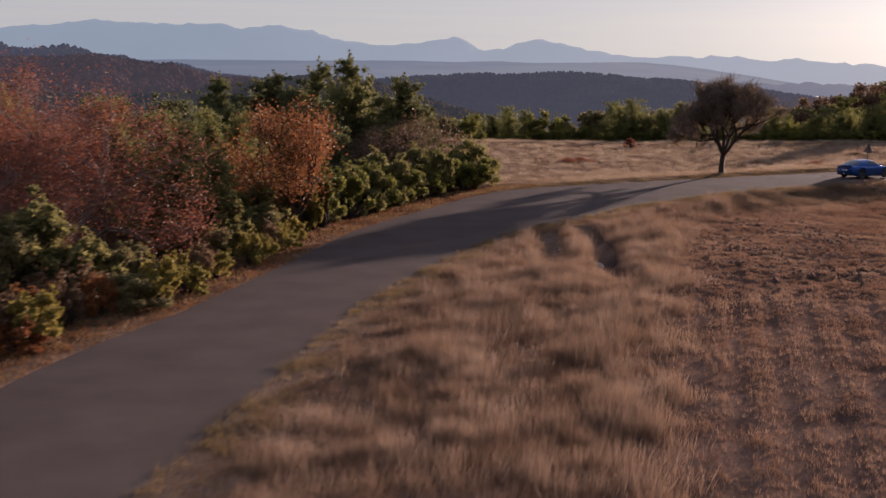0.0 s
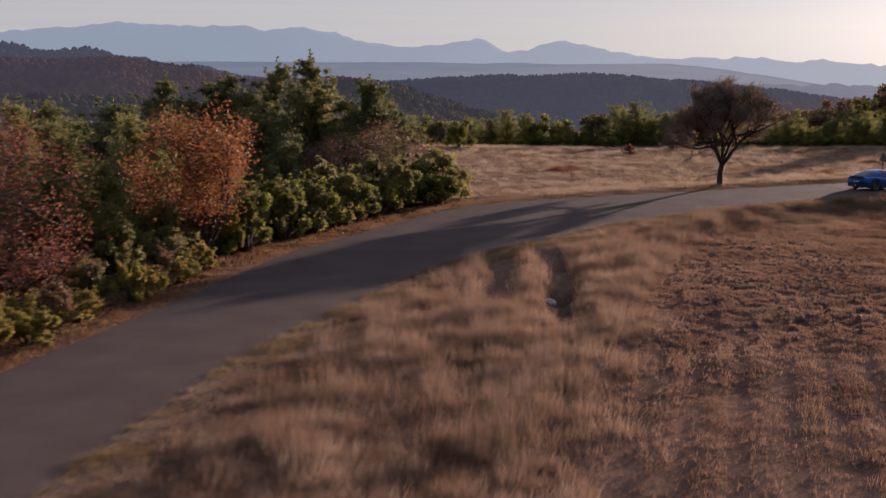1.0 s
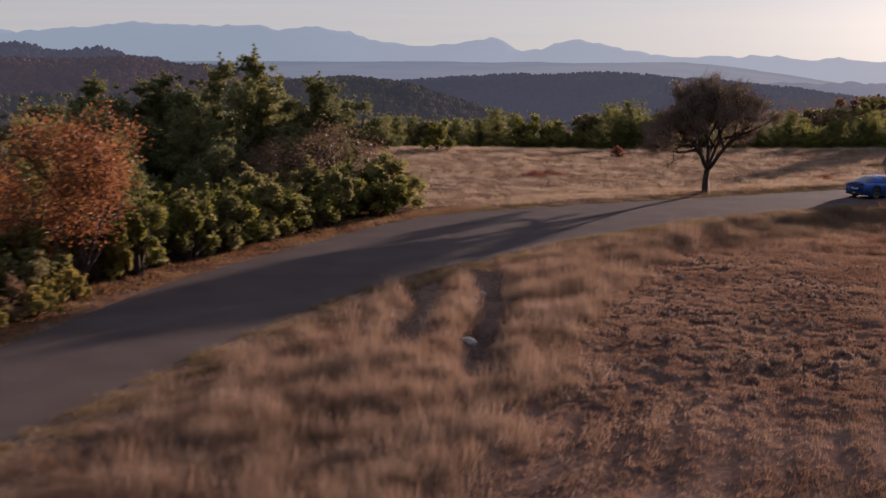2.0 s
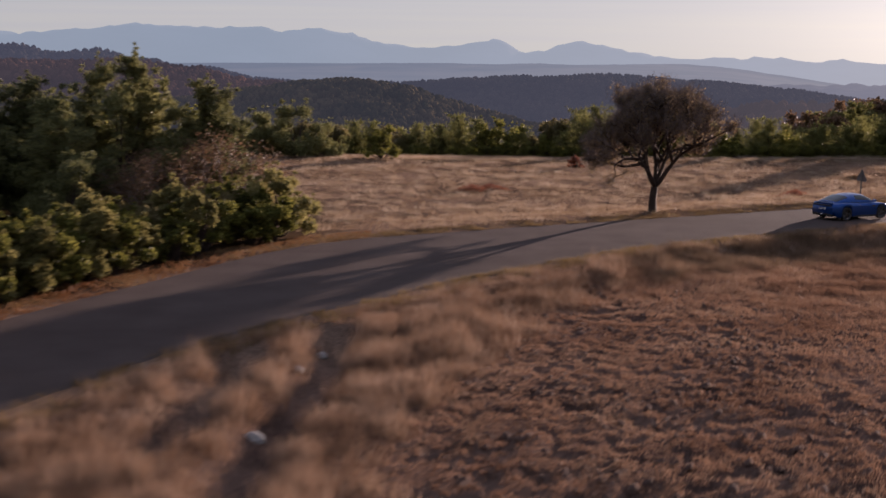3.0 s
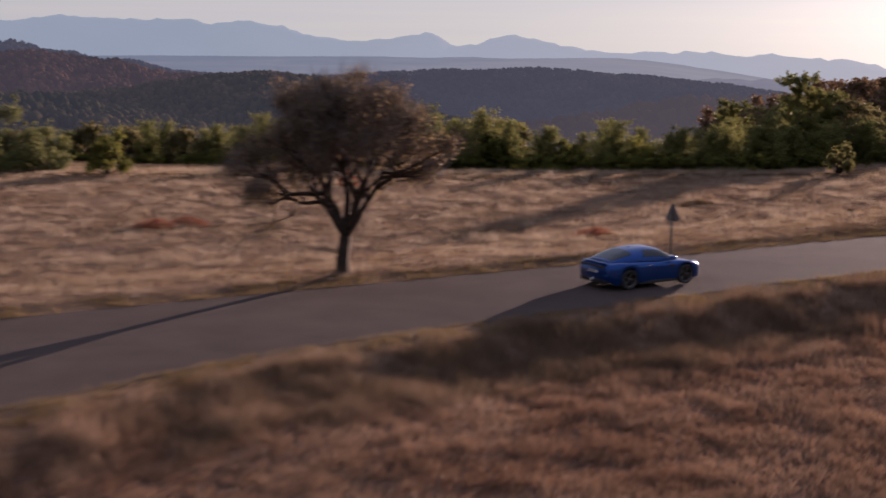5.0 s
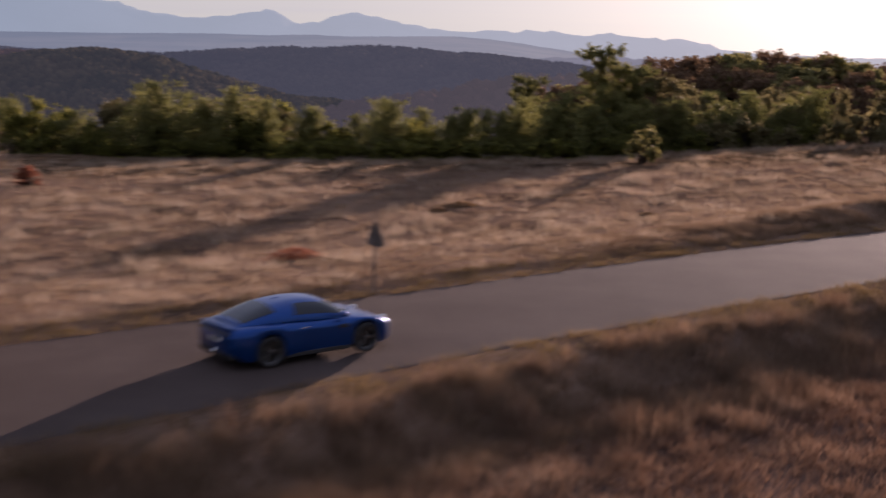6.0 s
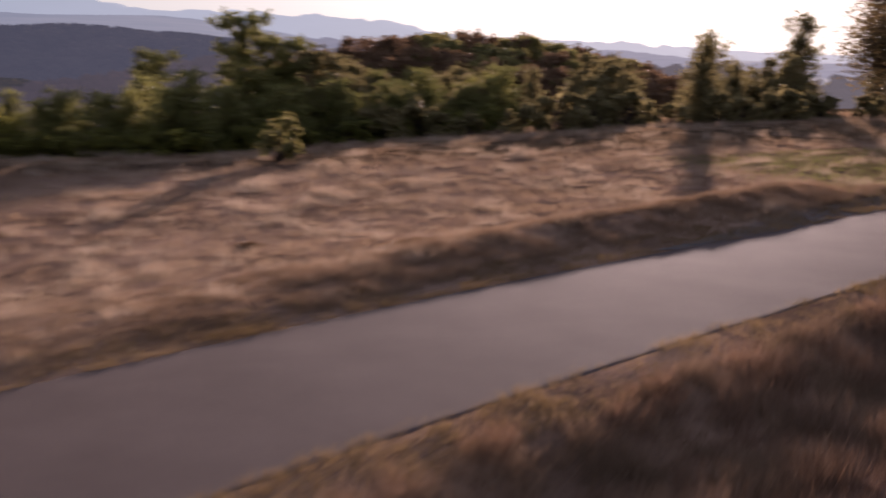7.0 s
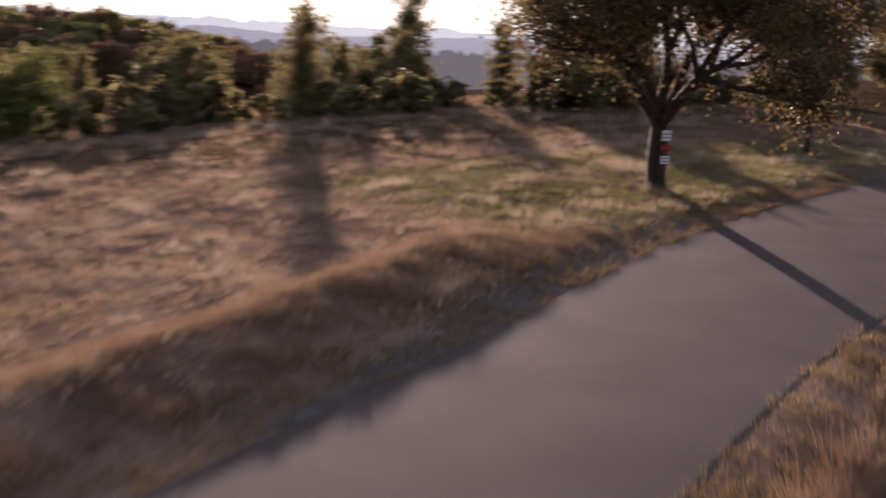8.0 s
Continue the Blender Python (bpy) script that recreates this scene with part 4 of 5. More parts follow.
for x, y, s in ((75.5, 151, 1.0), (72.5, 166, 0.95), (66, 156, 0.9), (80, 160, 1.1), (86, 152, 0.9), (92, 157, 1.1), (60, 156, 0.9), (90, 139, 0.9), (98, 143, 1.1), (106, 137, 1.2), (114, 132, 1.3), (104, 152, 1.2), (85, 170, 1.3), (112, 160, 1.4), (76, 176, 1.2), (122, 140, 1.5), (97, 131, 0.8)):
    put(sun_oak, x, y, rng0.uniform(0, 6.28), s)
sun_pine = billow_pine("pine_tree", 63, 5.4, 2.0, 20000, 0.16, M_HAZEL, "slender olive pine standing against the sun", 0.45)
for x, y, s in ((78.2, 144.4, 0.95), (99.2, 164, 1.5), (95, 150, 0.9), (82, 147, 0.7), (90, 163, 1.2), (70.5, 152, 0.7), (103, 147, 1.1), (109, 153, 1.4)):
    put(sun_pine, x, y, rng0.uniform(0, 6.28), s)
under = bush("shrub", 68, 1.7, 1.5, 2200, 0.18, M_HAZEL, "low olive scrub below the trees")
for k in range(26):
    put(under, 58 + k * 1.75 + rng0.uniform(-0.8, 0.8), 143.5 + 2.2 * math.sin(k * 0.9) - 0.12 * k + rng0.uniform(-1.5, 1.5), rng0.uniform(0, 6.28), rng0.uniform(0.7, 1.3))
oak = broadleaf("oak_tree", 65, 2.2, 9.0, 3, 4, 0.45, 62000, 0.14, M_OAK, "big oak with thinning yellow-brown leaves at the road's bend", r=0.29, lift=0.2, limbs=6, clump=1.1, splay=0.82, shrink=0.74, narrow=0.84, fill=0.45)
put(oak, 73.8, 118.6, 0.2)
oak_b = broadleaf("oak_tree", 66, 2.4, 7.2, 3, 4, 0.42, 34000, 0.13, M_OAK, "smaller oak with brown-green leaves beyond the bend", r=0.17, limbs=5, clump=0.9, splay=0.8, shrink=0.72, narrow=0.8, fill=0.4)
put(oak_b, 86.5, 122.5, 2.4, 0.85)
put(oak_b, 92.5, 127.5, 4.4, 1.0)
put(oak_b, 99.0, 124.5, 1.4, 0.95)

# wooded knoll beyond the field
knoll = bush("bush", 67, 9.0, 5.5, 2600, 0.6, M_BROWN, "brown leafless wood on a distant knoll", "bush", shoot=1.3)
knoll_b = bush("bush", 69, 9.0, 5.0, 2600, 0.6, M_OLIVE, "dull green wood on a distant knoll", "bush", shoot=1.3)
kr = random.Random(8)
for k in range(170):
    u, v = kr.uniform(-1, 1), kr.uniform(-1.7, 0.9)
    if u * u + (v * 0.6) ** 2 > 1.05:
        continue
    one = put(knoll if kr.random() < 0.65 else knoll_b, 205 + 85 * u, 488 + 40 * v, kr.uniform(0, 6.28), kr.uniform(0.8, 1.25))
    one.location.z = -10.5 - 17 * u * u + 6 * min(v, 0) + kr.uniform(-1.5, 0.8)


def knoll_ground():
    """The rise that the knoll's trees stand on."""
    u, v = np.meshgrid(np.linspace(-1.5, 1.5, 40), np.linspace(-2.4, 2.2, 30))
    x, y = 205 + 85 * u, 488 + 40 * v
    z = -11.5 - 17 * u ** 2 + 6 * np.minimum(v, 0) - 40 * np.clip(v - 0.8, 0, 2) - 60 * np.clip(-v - 1.6, 0, 2) - 30 * np.clip(np.abs(u) - 1, 0, 1)
    idx = np.arange(u.size).reshape(u.shape)
    quads = np.stack([idx[:-1, :-1], idx[:-1, 1:], idx[1:, 1:], idx[1:, :-1]], -1).reshape(-1, 4)
    tagged(new("backdrop_knoll", mesh_of("backdrop_knoll", np.stack([x.ravel(), y.ravel(), z.ravel()], 1), quads, M_BROWN_EARTH, True)), "russet rise under the distant wood", "hill", kind="structure")


knoll_ground()


# ---------------------------------------------------------------- car
M_PAINT = surface("blue_car_paint", (0.0015, 0.04, 0.185), (0.002, 0.048, 0.215), 2, 400, 0.3, metal=0.7, bump=0.0, coat=0.35, world_space=False)
M_GLASS, gn, gl = nodes_of("car_glass")
gn["Principled BSDF"].inputs["Base Color"].default_value = (0.006, 0.007, 0.009, 1)
gn["Principled BSDF"].inputs["Roughness"].default_value = 0.04
gn["Principled BSDF"].inputs["Specular IOR Level"].default_value = 0.5
M_BLACK = surface("black_plastic", (0.012, 0.012, 0.012), (0.025, 0.025, 0.025), 5, 80, 0.55, bump=0.1, world_space=False)
M_TYRE = surface("tyre_rubber", (0.018, 0.018, 0.018), (0.035, 0.033, 0.03), 6, 60, 0.85, bump=0.3, world_space=False)
M_RIM = surface("alloy", (0.075, 0.07, 0.065), (0.13, 0.12, 0.11), 4, 60, 0.35, metal=0.9, bump=0.0, world_space=False)
M_CHROME = surface("chrome", (0.6, 0.6, 0.6), (0.7, 0.7, 0.7), 4, 60, 0.15, metal=1.0, bump=0.0, world_space=False)
M_PLATE = surface("plate_white", (0.68, 0.68, 0.66), (0.78, 0.78, 0.76), 4, 60, 0.45, bump=0.0, world_space=False)
M_PLATEBLUE = surface("plate_blue", (0.02, 0.05, 0.3), (0.03, 0.07, 0.36), 4, 60, 0.45, bump=0.0, world_space=False)
M_LAMP = surface("rear_lamp_red", (0.16, 0.008, 0.008), (0.24, 0.012, 0.012), 4, 60, 0.15, bump=0.0, world_space=False)
M_HEAD = surface("headlamp_lens", (0.55, 0.57, 0.6), (0.72, 0.74, 0.76), 4, 60, 0.08, bump=0.0, coat=1.0, world_space=False)

REAR_AXLE, FRONT_AXLE, TYRE_R = -1.21, 1.21, 0.325


def curve_at(x, pts):
    """A smooth line through (x, value) pairs."""
    line = spline(pts, 10)
    return np.interp(x, line[:, 0], line[:, 1])


HALF = [(-2.10, 0.66), (-1.95, 0.80), (-1.6, 0.885), (-1.2, 0.905), (-0.6, 0.875), (0.0, 0.86), (0.7, 0.87), (1.25, 0.885), (1.7, 0.83), (1.95, 0.68), (2.08, 0.46)]
SHOULDER = [(-2.10, 0.72), (-1.95, 0.80), (-1.6, 0.845), (-1.2, 0.86), (-0.6, 0.83), (0.0, 0.80), (0.7, 0.79), (1.2, 0.78), (1.6, 0.72), (1.95, 0.58), (2.08, 0.46)]
DECK = [(-2.10, 0.76), (-1.98, 0.865), (-1.6, 0.90), (-1.2, 0.93), (-0.6, 0.92), (0.0, 0.88), (0.7, 0.85), (1.2, 0.80), (1.6, 0.72), (1.95, 0.60), (2.08, 0.48)]
ROOF = [(-1.98, 0.87), (-1.7, 0.965), (-1.35, 1.095), (-0.95, 1.205), (-0.5, 1.252), (-0.1, 1.255), (0.28, 1.205), (0.6, 1.07), (0.85, 0.925), (1.0, 0.83)]


def car_body():
    xs = np.unique(np.concatenate([np.linspace(-2.10, 2.08, 70), np.linspace(REAR_AXLE - 0.37, REAR_AXLE + 0.37, 19), np.linspace(FRONT_AXLE - 0.37, FRONT_AXLE + 0.37, 19)]))
    bm = bmesh.new()
    rings = []
    for x in xs:
        w, sh, dk = float(curve_at(x, HALF)), float(curve_at(x, SHOULDER)), float(curve_at(x, DECK))
        low = 0.17 + 0.16 * float(step(x, -1.75, -2.1)) + 0.08 * float(step(x, 1.7, 2.08))
        for ax in (REAR_AXLE, FRONT_AXLE):
            if abs(x - ax) < 0.365:
                low = max(low, 0.325 + math.sqrt(0.365 ** 2 - (x - ax) ** 2))
        low = min(low, sh - 0.05)
        waist = 0.035 * math.exp(-((x - 0.0) / 0.75) ** 2)
        ring = []
        for side in (1, -1):
            half = [(w - 0.03, low), (w - 0.005, low + (sh - low) * 0.12), (w - waist, low + (sh - low) * 0.45), (w, low + (sh - low) * 0.78), (w - 0.02, low + (sh - low) * 0.93), (w - 0.07, sh), (w - 0.17, sh + (dk - sh) * 0.45), (w * 0.5, sh + (dk - sh) * 0.9)]
            if side == 1:
                ring += [(x, y, z) for y, z in half] + [(x, 0, dk)]
            else:
                ring += [(x, -y, z) for y, z in reversed(half)]
        rings.append([bm.verts.new(p) for p in ring])
    for a, b in zip(rings[:-1], rings[1:]):
        for k in range(len(a) - 1):
            bm.faces.new((a[k], b[k], b[k + 1], a[k + 1]))
    bm.faces.new(rings[0])
    bm.faces.new(list(reversed(rings[-1])))
    return bm


def cabin_point(x, th, grow_by=0.0):
    top, base = float(curve_at(x, ROOF)), float(curve_at(x, DECK)) - 0.05
    w = float(curve_at(x, [(-1.98, 0.56), (-1.5, 0.69), (-0.9, 0.74), (-0.3, 0.745), (0.3, 0.74), (0.7, 0.715), (1.02, 0.66)]))
    c, sn = math.cos(radians(th)), math.sin(radians(th))
    y = w * max(c, 0.0) ** 0.55 * (1 - 0.20 * sn ** 2)
    z = base + (top - base) * max(sn, 0.0) ** 0.85
    return Vector((x, y, z)) + Vector((0, c, sn)) * grow_by


def cabin_sheet(x0, x1, t0, t1, nx, nt, grow_by=0.0, mirror=False, front_cut=0.0, rear_cut=0.0):
    """A piece of the cabin's skin; the cuts slope its ends."""
    bm = bmesh.new()
    rows = []
    for i in range(nx + 1):
        row = []
        for j in range(nt + 1):
            v = j / nt
            a, b = x0 + rear_cut * v, x1 - front_cut * v
            p = cabin_point(a + (b - a) * i / nx, t0 + (t1 - t0) * v, grow_by)
            if mirror:
                p.y = -p.y
            row.append(bm.verts.new(p))
        rows.append(row)
    for a, b in zip(rows[:-1], rows[1:]):
        for k in range(nt):
            f = (a[k], b[k], b[k + 1], a[k + 1])
            bm.faces.new(f if not mirror else tuple(reversed(f)))
    return bm


def both_sides(x0, x1, t0, nx, nt, grow_by):
    bm = bmesh.new()
    rows = []
    for i in range(nx + 1):
        x = x0 + (x1 - x0) * i / nx
        row = []
        for j in range(2 * nt + 1):
            th = t0 + (90 - t0) * (j if j <= nt else 2 * nt - j) / nt
            p = cabin_point(x, th, grow_by)
            if j > nt:
                p.y = -p.y
            row.append(bm.verts.new(p))
        rows.append(row)
    for a, b in zip(rows[:-1], rows[1:]):
        for k in range(2 * nt):
            bm.faces.new((a[k], b[k], b[k + 1], a[k + 1]))
    return bm


def slab(size, at, bevel=0.01, turn=(0, 0, 0)):
    bm = bmesh.new()
    bmesh.ops.create_cube(bm, size=1.0)
    bmesh.ops.scale(bm, vec=size, verts=bm.verts)
    if bevel:
        bmesh.ops.bevel(bm, geom=bm.edges[:], offset=bevel, segments=2, affect="EDGES", profile=0.5)
    bmesh.ops.transform(bm, matrix=Matrix.Translation(at) @ Euler([radians(a) for a in turn]).to_matrix().to_4x4(), verts=bm.verts)
    return bm


def lathe(profile, n=36):
    """Turns (radius, y) pairs round the y axis."""
    bm = bmesh.new()
    rings = []
    for k in range(n):
        a = 2 * math.pi * k / n
        rings.append([bm.verts.new((r * math.cos(a), y, r * math.sin(a))) for r, y in profile])
    for k in range(n):
        a, b = rings[k], rings[(k + 1) % n]
        for j in range(len(profile) - 1):
            bm.faces.new((a[j], a[j + 1], b[j + 1], b[j]))
    return bm


def add_wheel(car, x, y, side):
    wheel = part("wheel", lathe([(0.02, -0.09), (0.22, -0.09), (0.225, 0.085), (0.21, 0.085), (0.205, -0.05), (0.02, -0.05)], 32), M_BLACK, car)
    wheel.matrix_basis = Matrix.Translation((x, y, TYRE_R)) @ Matrix.Diagonal((1, side, 1, 1))
    part("tyre", lathe([(0.235, -0.10), (0.29, -0.115), (0.318, -0.10), (0.325, -0.06), (0.325, 0.06), (0.318, 0.10), (0.29, 0.115), (0.235, 0.10), (0.23, 0.0), (0.235, -0.10)], 40), M_TYRE, wheel, smooth=True)
    part("rim", lathe([(0.238, 0.102), (0.222, 0.098), (0.214, 0.07), (0.228, 0.05), (0.24, 0.07), (0.238, 0.102)], 40), M_RIM, wheel, smooth=True)
    for k in range(5):
        for off in (-0.13, 0.13):
            bm = slab((0.195, 0.028, 0.030), (0.125, 0.075, 0), 0.006)
            bmesh.ops.transform(bm, matrix=Matrix.Rotation(2 * math.pi * k / 5 + off, 4, "Y"), verts=bm.verts)
            part("spoke", bm, M_RIM, wheel)
    part("hub", lathe([(0.0, 0.1), (0.045, 0.098), (0.055, 0.08), (0.055, 0.03)], 20), M_RIM, wheel, smooth=True)


def build_car():
    car = new("car")
    part("body", car_body(), M_PAINT, car, smooth=True)
    bm = slab((3.5, 1.5, 0.42), (0, 0, 0.40), 0.05)
    part("underbody", bm, M_BLACK, car)
    roof = part("roof", both_sides(-1.84, 0.98, 0, 40, 12, 0.0), M_PAINT, car, smooth=True)
    part("windscreen", both_sides(0.36, 0.95, 22, 12, 10, 0.006), M_GLASS, car, "dark raked windscreen", True)
    part("rear_window", both_sides(-1.74, -0.98, 36, 16, 10, 0.006), M_GLASS, car, "dark sloping rear window", True)
    for mirror in (False, True):
        part("side_window", cabin_sheet(-0.56, 0.72, 16, 54, 16, 6, 0.006, mirror, 0.34, 0.10), M_GLASS, car, "dark side window", True)
    for sy in (1, -1):
        for ax in (REAR_AXLE, FRONT_AXLE):
            add_wheel(car, ax, 0.775 * sy, sy)
        m = part("wing_mirror", slab((0.17, 0.20, 0.115), (0.58, 0.93 * sy, 0.93), 0.045), M_PAINT, car, smooth=True)
        part("mirror_stalk", slab((0.06, 0.14, 0.035), (0.60, 0.81 * sy, 0.885), 0.012), M_BLACK, m)
        part("mirror_glass", slab((0.008, 0.16, 0.085), (0.493, 0.93 * sy, 0.93), 0.003), M_CHROME, m)
        part("sill", slab((1.66, 0.05, 0.10), (0, 0.835 * sy, 0.19), 0.018), M_BLACK, car)
        part("door_handle", slab((0.17, 0.02, 0.028), (-0.36, 0.868 * sy, 0.735), 0.008), M_CHROME, car, "bright door handle")
        part("rear_lamp", slab((0.05, 0.34, 0.060), (-2.035, 0.46 * sy, 0.735), 0.02, (0, 0, -14 * sy)), M_LAMP, car, "slim dark red rear lamp")
        h = part("headlamp", lathe([(0.0, 0.045), (0.05, 0.04), (0.085, 0.02), (0.095, -0.03), (0.09, -0.05)], 24), M_HEAD, car, "round clear headlamp", True)
        h.matrix_basis = Matrix.Translation((1.80, 0.60 * sy, 0.645)) @ Euler((0, radians(0), radians(-68))).to_matrix().to_4x4() @ Matrix.Rotation(radians(25), 4, "X")
        part("fog_lamp", slab((0.05, 0.13, 0.10), (2.0, 0.36 * sy, 0.50), 0.03, (0, 18, 24 * sy)), M_HEAD, car)
        part("air_intake", slab((0.22, 0.02, 0.08), (0.62, 0.875 * sy, 0.66), 0.008), M_BLACK, car)
    part("front_grille", slab((0.06, 0.9, 0.12), (2.03, 0, 0.32), 0.03), M_BLACK, car)
    part("front_bumper", slab((0.24, 1.26, 0.20), (1.90, 0, 0.34), 0.08), M_PAINT, car, smooth=True)
    part("rear_bumper", slab((0.20, 1.50, 0.22), (-1.98, 0, 0.47), 0.07), M_PAINT, car, smooth=True)
    part("diffuser", slab((0.22, 1.36, 0.15), (-1.99, 0, 0.29), 0.03, (0, -12, 0)), M_BLACK, car, "black rear diffuser")
    part("tail_spoiler", slab((0.12, 1.24, 0.030), (-2.03, 0, 0.86), 0.012, (0, 10, 0)), M_PAINT, car, smooth=True)
    for sy in (1, -1):
        p = part("diffuser_fin", slab((0.18, 0.02, 0.12), (-2.05, 0.25 * sy, 0.27), 0.005), M_BLACK, car)
    e = part("exhaust_pipe", lathe([(0.045, -0.07), (0.05, -0.07), (0.05, 0.07), (0.035, 0.07), (0.035, -0.02), (0.0, -0.02)], 20), M_CHROME, car, "bright central exhaust pipe", True)
    e.matrix_basis = Matrix.Translation((-2.08, 0, 0.31)) @ Matrix.Rotation(radians(90), 4, "Z")
    plate = part("number_plate", slab((0.014, 0.52, 0.11), (-2.098, 0, 0.585), 0.004, (0, 8, 0)), M_PLATE, car, "white number plate")
    part("plate_band", slab((0.004, 0.042, 0.104), (-2.107, 0.235, 0.585), 0, (0, 8, 0)), M_PLATEBLUE, plate, "blue band")
    for k in range(7):
        part("plate_bar", slab((0.004, 0.034, 0.07), (-2.107, 0.16 - 0.055 * k, 0.585), 0, (0, 8, 0)), M_BLACK, plate)
    for k in (-1, 1):
        w = part("wiper", slab((0.02, 0.5, 0.015), (0.94, 0.22 * k, 0.885), 0.004, (0, 0, 8)), M_BLACK, car)
    part("tail_panel", slab((0.03, 1.30, 0.075), (-2.095, 0, 0.745), 0.012, (0, 6, 0)), M_BLACK, car, "black panel between the rear lamps")
    part("aerial", slab((0.10, 0.02, 0.05), (-0.62, 0, 1.235), 0.008), M_PAINT, car)
    return tagged(car, "glossy blue two-seat sports coupe on the asphalt road", "car")


the_car = build_car()
CAR_X, CAR_Y, CAR_TURN = 29.8, 90.65, 29.5
the_car.matrix_basis = Matrix.Translation((CAR_X, CAR_Y, float(road_level(CAR_Y)) + 0.085)) @ Matrix.Rotation(radians(CAR_TURN), 4, "Z") @ Matrix.Diagonal((0.97, 0.98, 1.0, 1.0))


# ---------------------------------------------------------------- signs and stones
M_GALV = surface("galvanised_steel", (0.09, 0.08, 0.07), (0.17, 0.155, 0.14), 4, 50, 0.7, metal=0.2, bump=0.1, world_space=False)
M_SIGNRED = surface("sign_red", (0.42, 0.02, 0.02), (0.5, 0.03, 0.025), 4, 50, 0.5, bump=0.05, world_space=False)


def triangle_plate(side, thick, y, inset=0.0):
    bm = bmesh.new()
    r = side / math.sqrt(3) - inset * 2
    pts = []
    for k in range(3):
        a = radians(90 + 120 * k)
        for d in (-9, -3, 3, 9):
            b = radians(90 + 120 * k + d)
            pts.append((r * 0.94 * math.cos(b) * (1.0), r * 0.94 * math.sin(b)))
    f0 = [bm.verts.new((px, y - thick / 2, pz)) for px, pz in pts]
    f1 = [bm.verts.new((px, y + thick / 2, pz)) for px, pz in pts]
    bm.faces.new(f0)
    bm.faces.new(list(reversed(f1)))
    n = len(pts)
    for k in range(n):
        bm.faces.new((f0[k], f1[k], f1[(k + 1) % n], f0[(k + 1) % n]))
    return bm


def build_warning_sign(x, y):
    sign = new("warning_sign")
    part("post", slab((0.08, 0.04, 2.15), (0, 0, 0.88), 0.01), M_GALV, sign)
    up = Matrix.Translation((0, 0, 1.52))
    for nm, sd, th, yy, m, lab in (("plate", 0.72, 0.012, 0.034, M_GALV, "dull grey back of the plate"), ("red_border", 0.70, 0.004, 0.043, M_SIGNRED, "red border"), ("white_field", 0.52, 0.004, 0.047, M_PLATE, "white field")):
        p = part(nm, triangle_plate(sd, th, yy), m, sign, lab)
        p.matrix_basis = up
    part("symbol", slab((0.05, 0.004, 0.2), (0, 0.052, 1.52), 0.0), M_BLACK, sign)
    for z in (1.40, 1.62):
        part("clamp", slab((0.12, 0.06, 0.035), (0, 0.0, z), 0.008), M_GALV, sign)
    sign.matrix_basis = Matrix.Translation((x, y, ground_z(x, y))) @ Matrix.Rotation(radians(-58), 4, "Z")
    tagged(sign, "triangular road warning sign on a grey metal post", "road sign")


build_warning_sign(31.9, 96.6)


def build_trail_sign():
    sign = new("trail_sign")
    part("post", slab((0.07, 0.07, 1.9), (0, 0, 0.85), 0.008), M_BARK, sign)
    for z, h, m in ((1.62, 0.30, M_PLATE), (1.27, 0.16, M_SIGNRED), (0.92, 0.22, M_PLATE)):
        b = part("board", slab((0.25, 0.02, h), (0, -0.05, z), 0.004), m, sign)
        for k in range(2):
            part("bar", slab((0.17, 0.004, 0.03), (0, -0.064, z + 0.05 - 0.1 * k), 0), M_BLACK, b)
    x, y = 73.55, 118.05
    sign.matrix_basis = Matrix.Translation((x, y, ground_z(x, y))) @ Matrix.Rotation(radians(-42), 4, "Z")
    tagged(sign, "white and red trail boards on a post by the oak", "sign")


build_trail_sign()


def stone_mesh(seed):
    bm = bmesh.new()
    bmesh.ops.create_icosphere(bm, subdivisions=2, radius=0.5)
    for v in bm.verts:
        k = 1 + 0.45 * noise.noise(v.co * 1.7 + Vector((seed, 0, 0)))
        v.co = Vector((v.co.x * k, v.co.y * k * 0.8, v.co.z * k * 0.6))
    me = bpy.data.meshes.new("stone")
    bm.to_mesh(me)
    bm.free()
    me.materials.append(M_STONE)
    return me


stones = [stone_mesh(k * 3.7) for k in range(3)]
for k, (x, y, size) in enumerate(((6.34, 51.8, 0.5), (6.7, 60.2, 0.42), (6.4, 57.8, 0.4), (5.3, 57.5, 0.24))):
    ob = new("stone", stones[k % 3])
    ob.matrix_basis = Matrix.Translation((x, y, ground_z(x, y) + size * 0.05)) @ Matrix.Rotation(k * 1.3, 4, "Z") @ Matrix.Scale(size, 4)
    tagged(ob, "pale limestone lump lying in the dry grass", "stone", "stones in the grass")


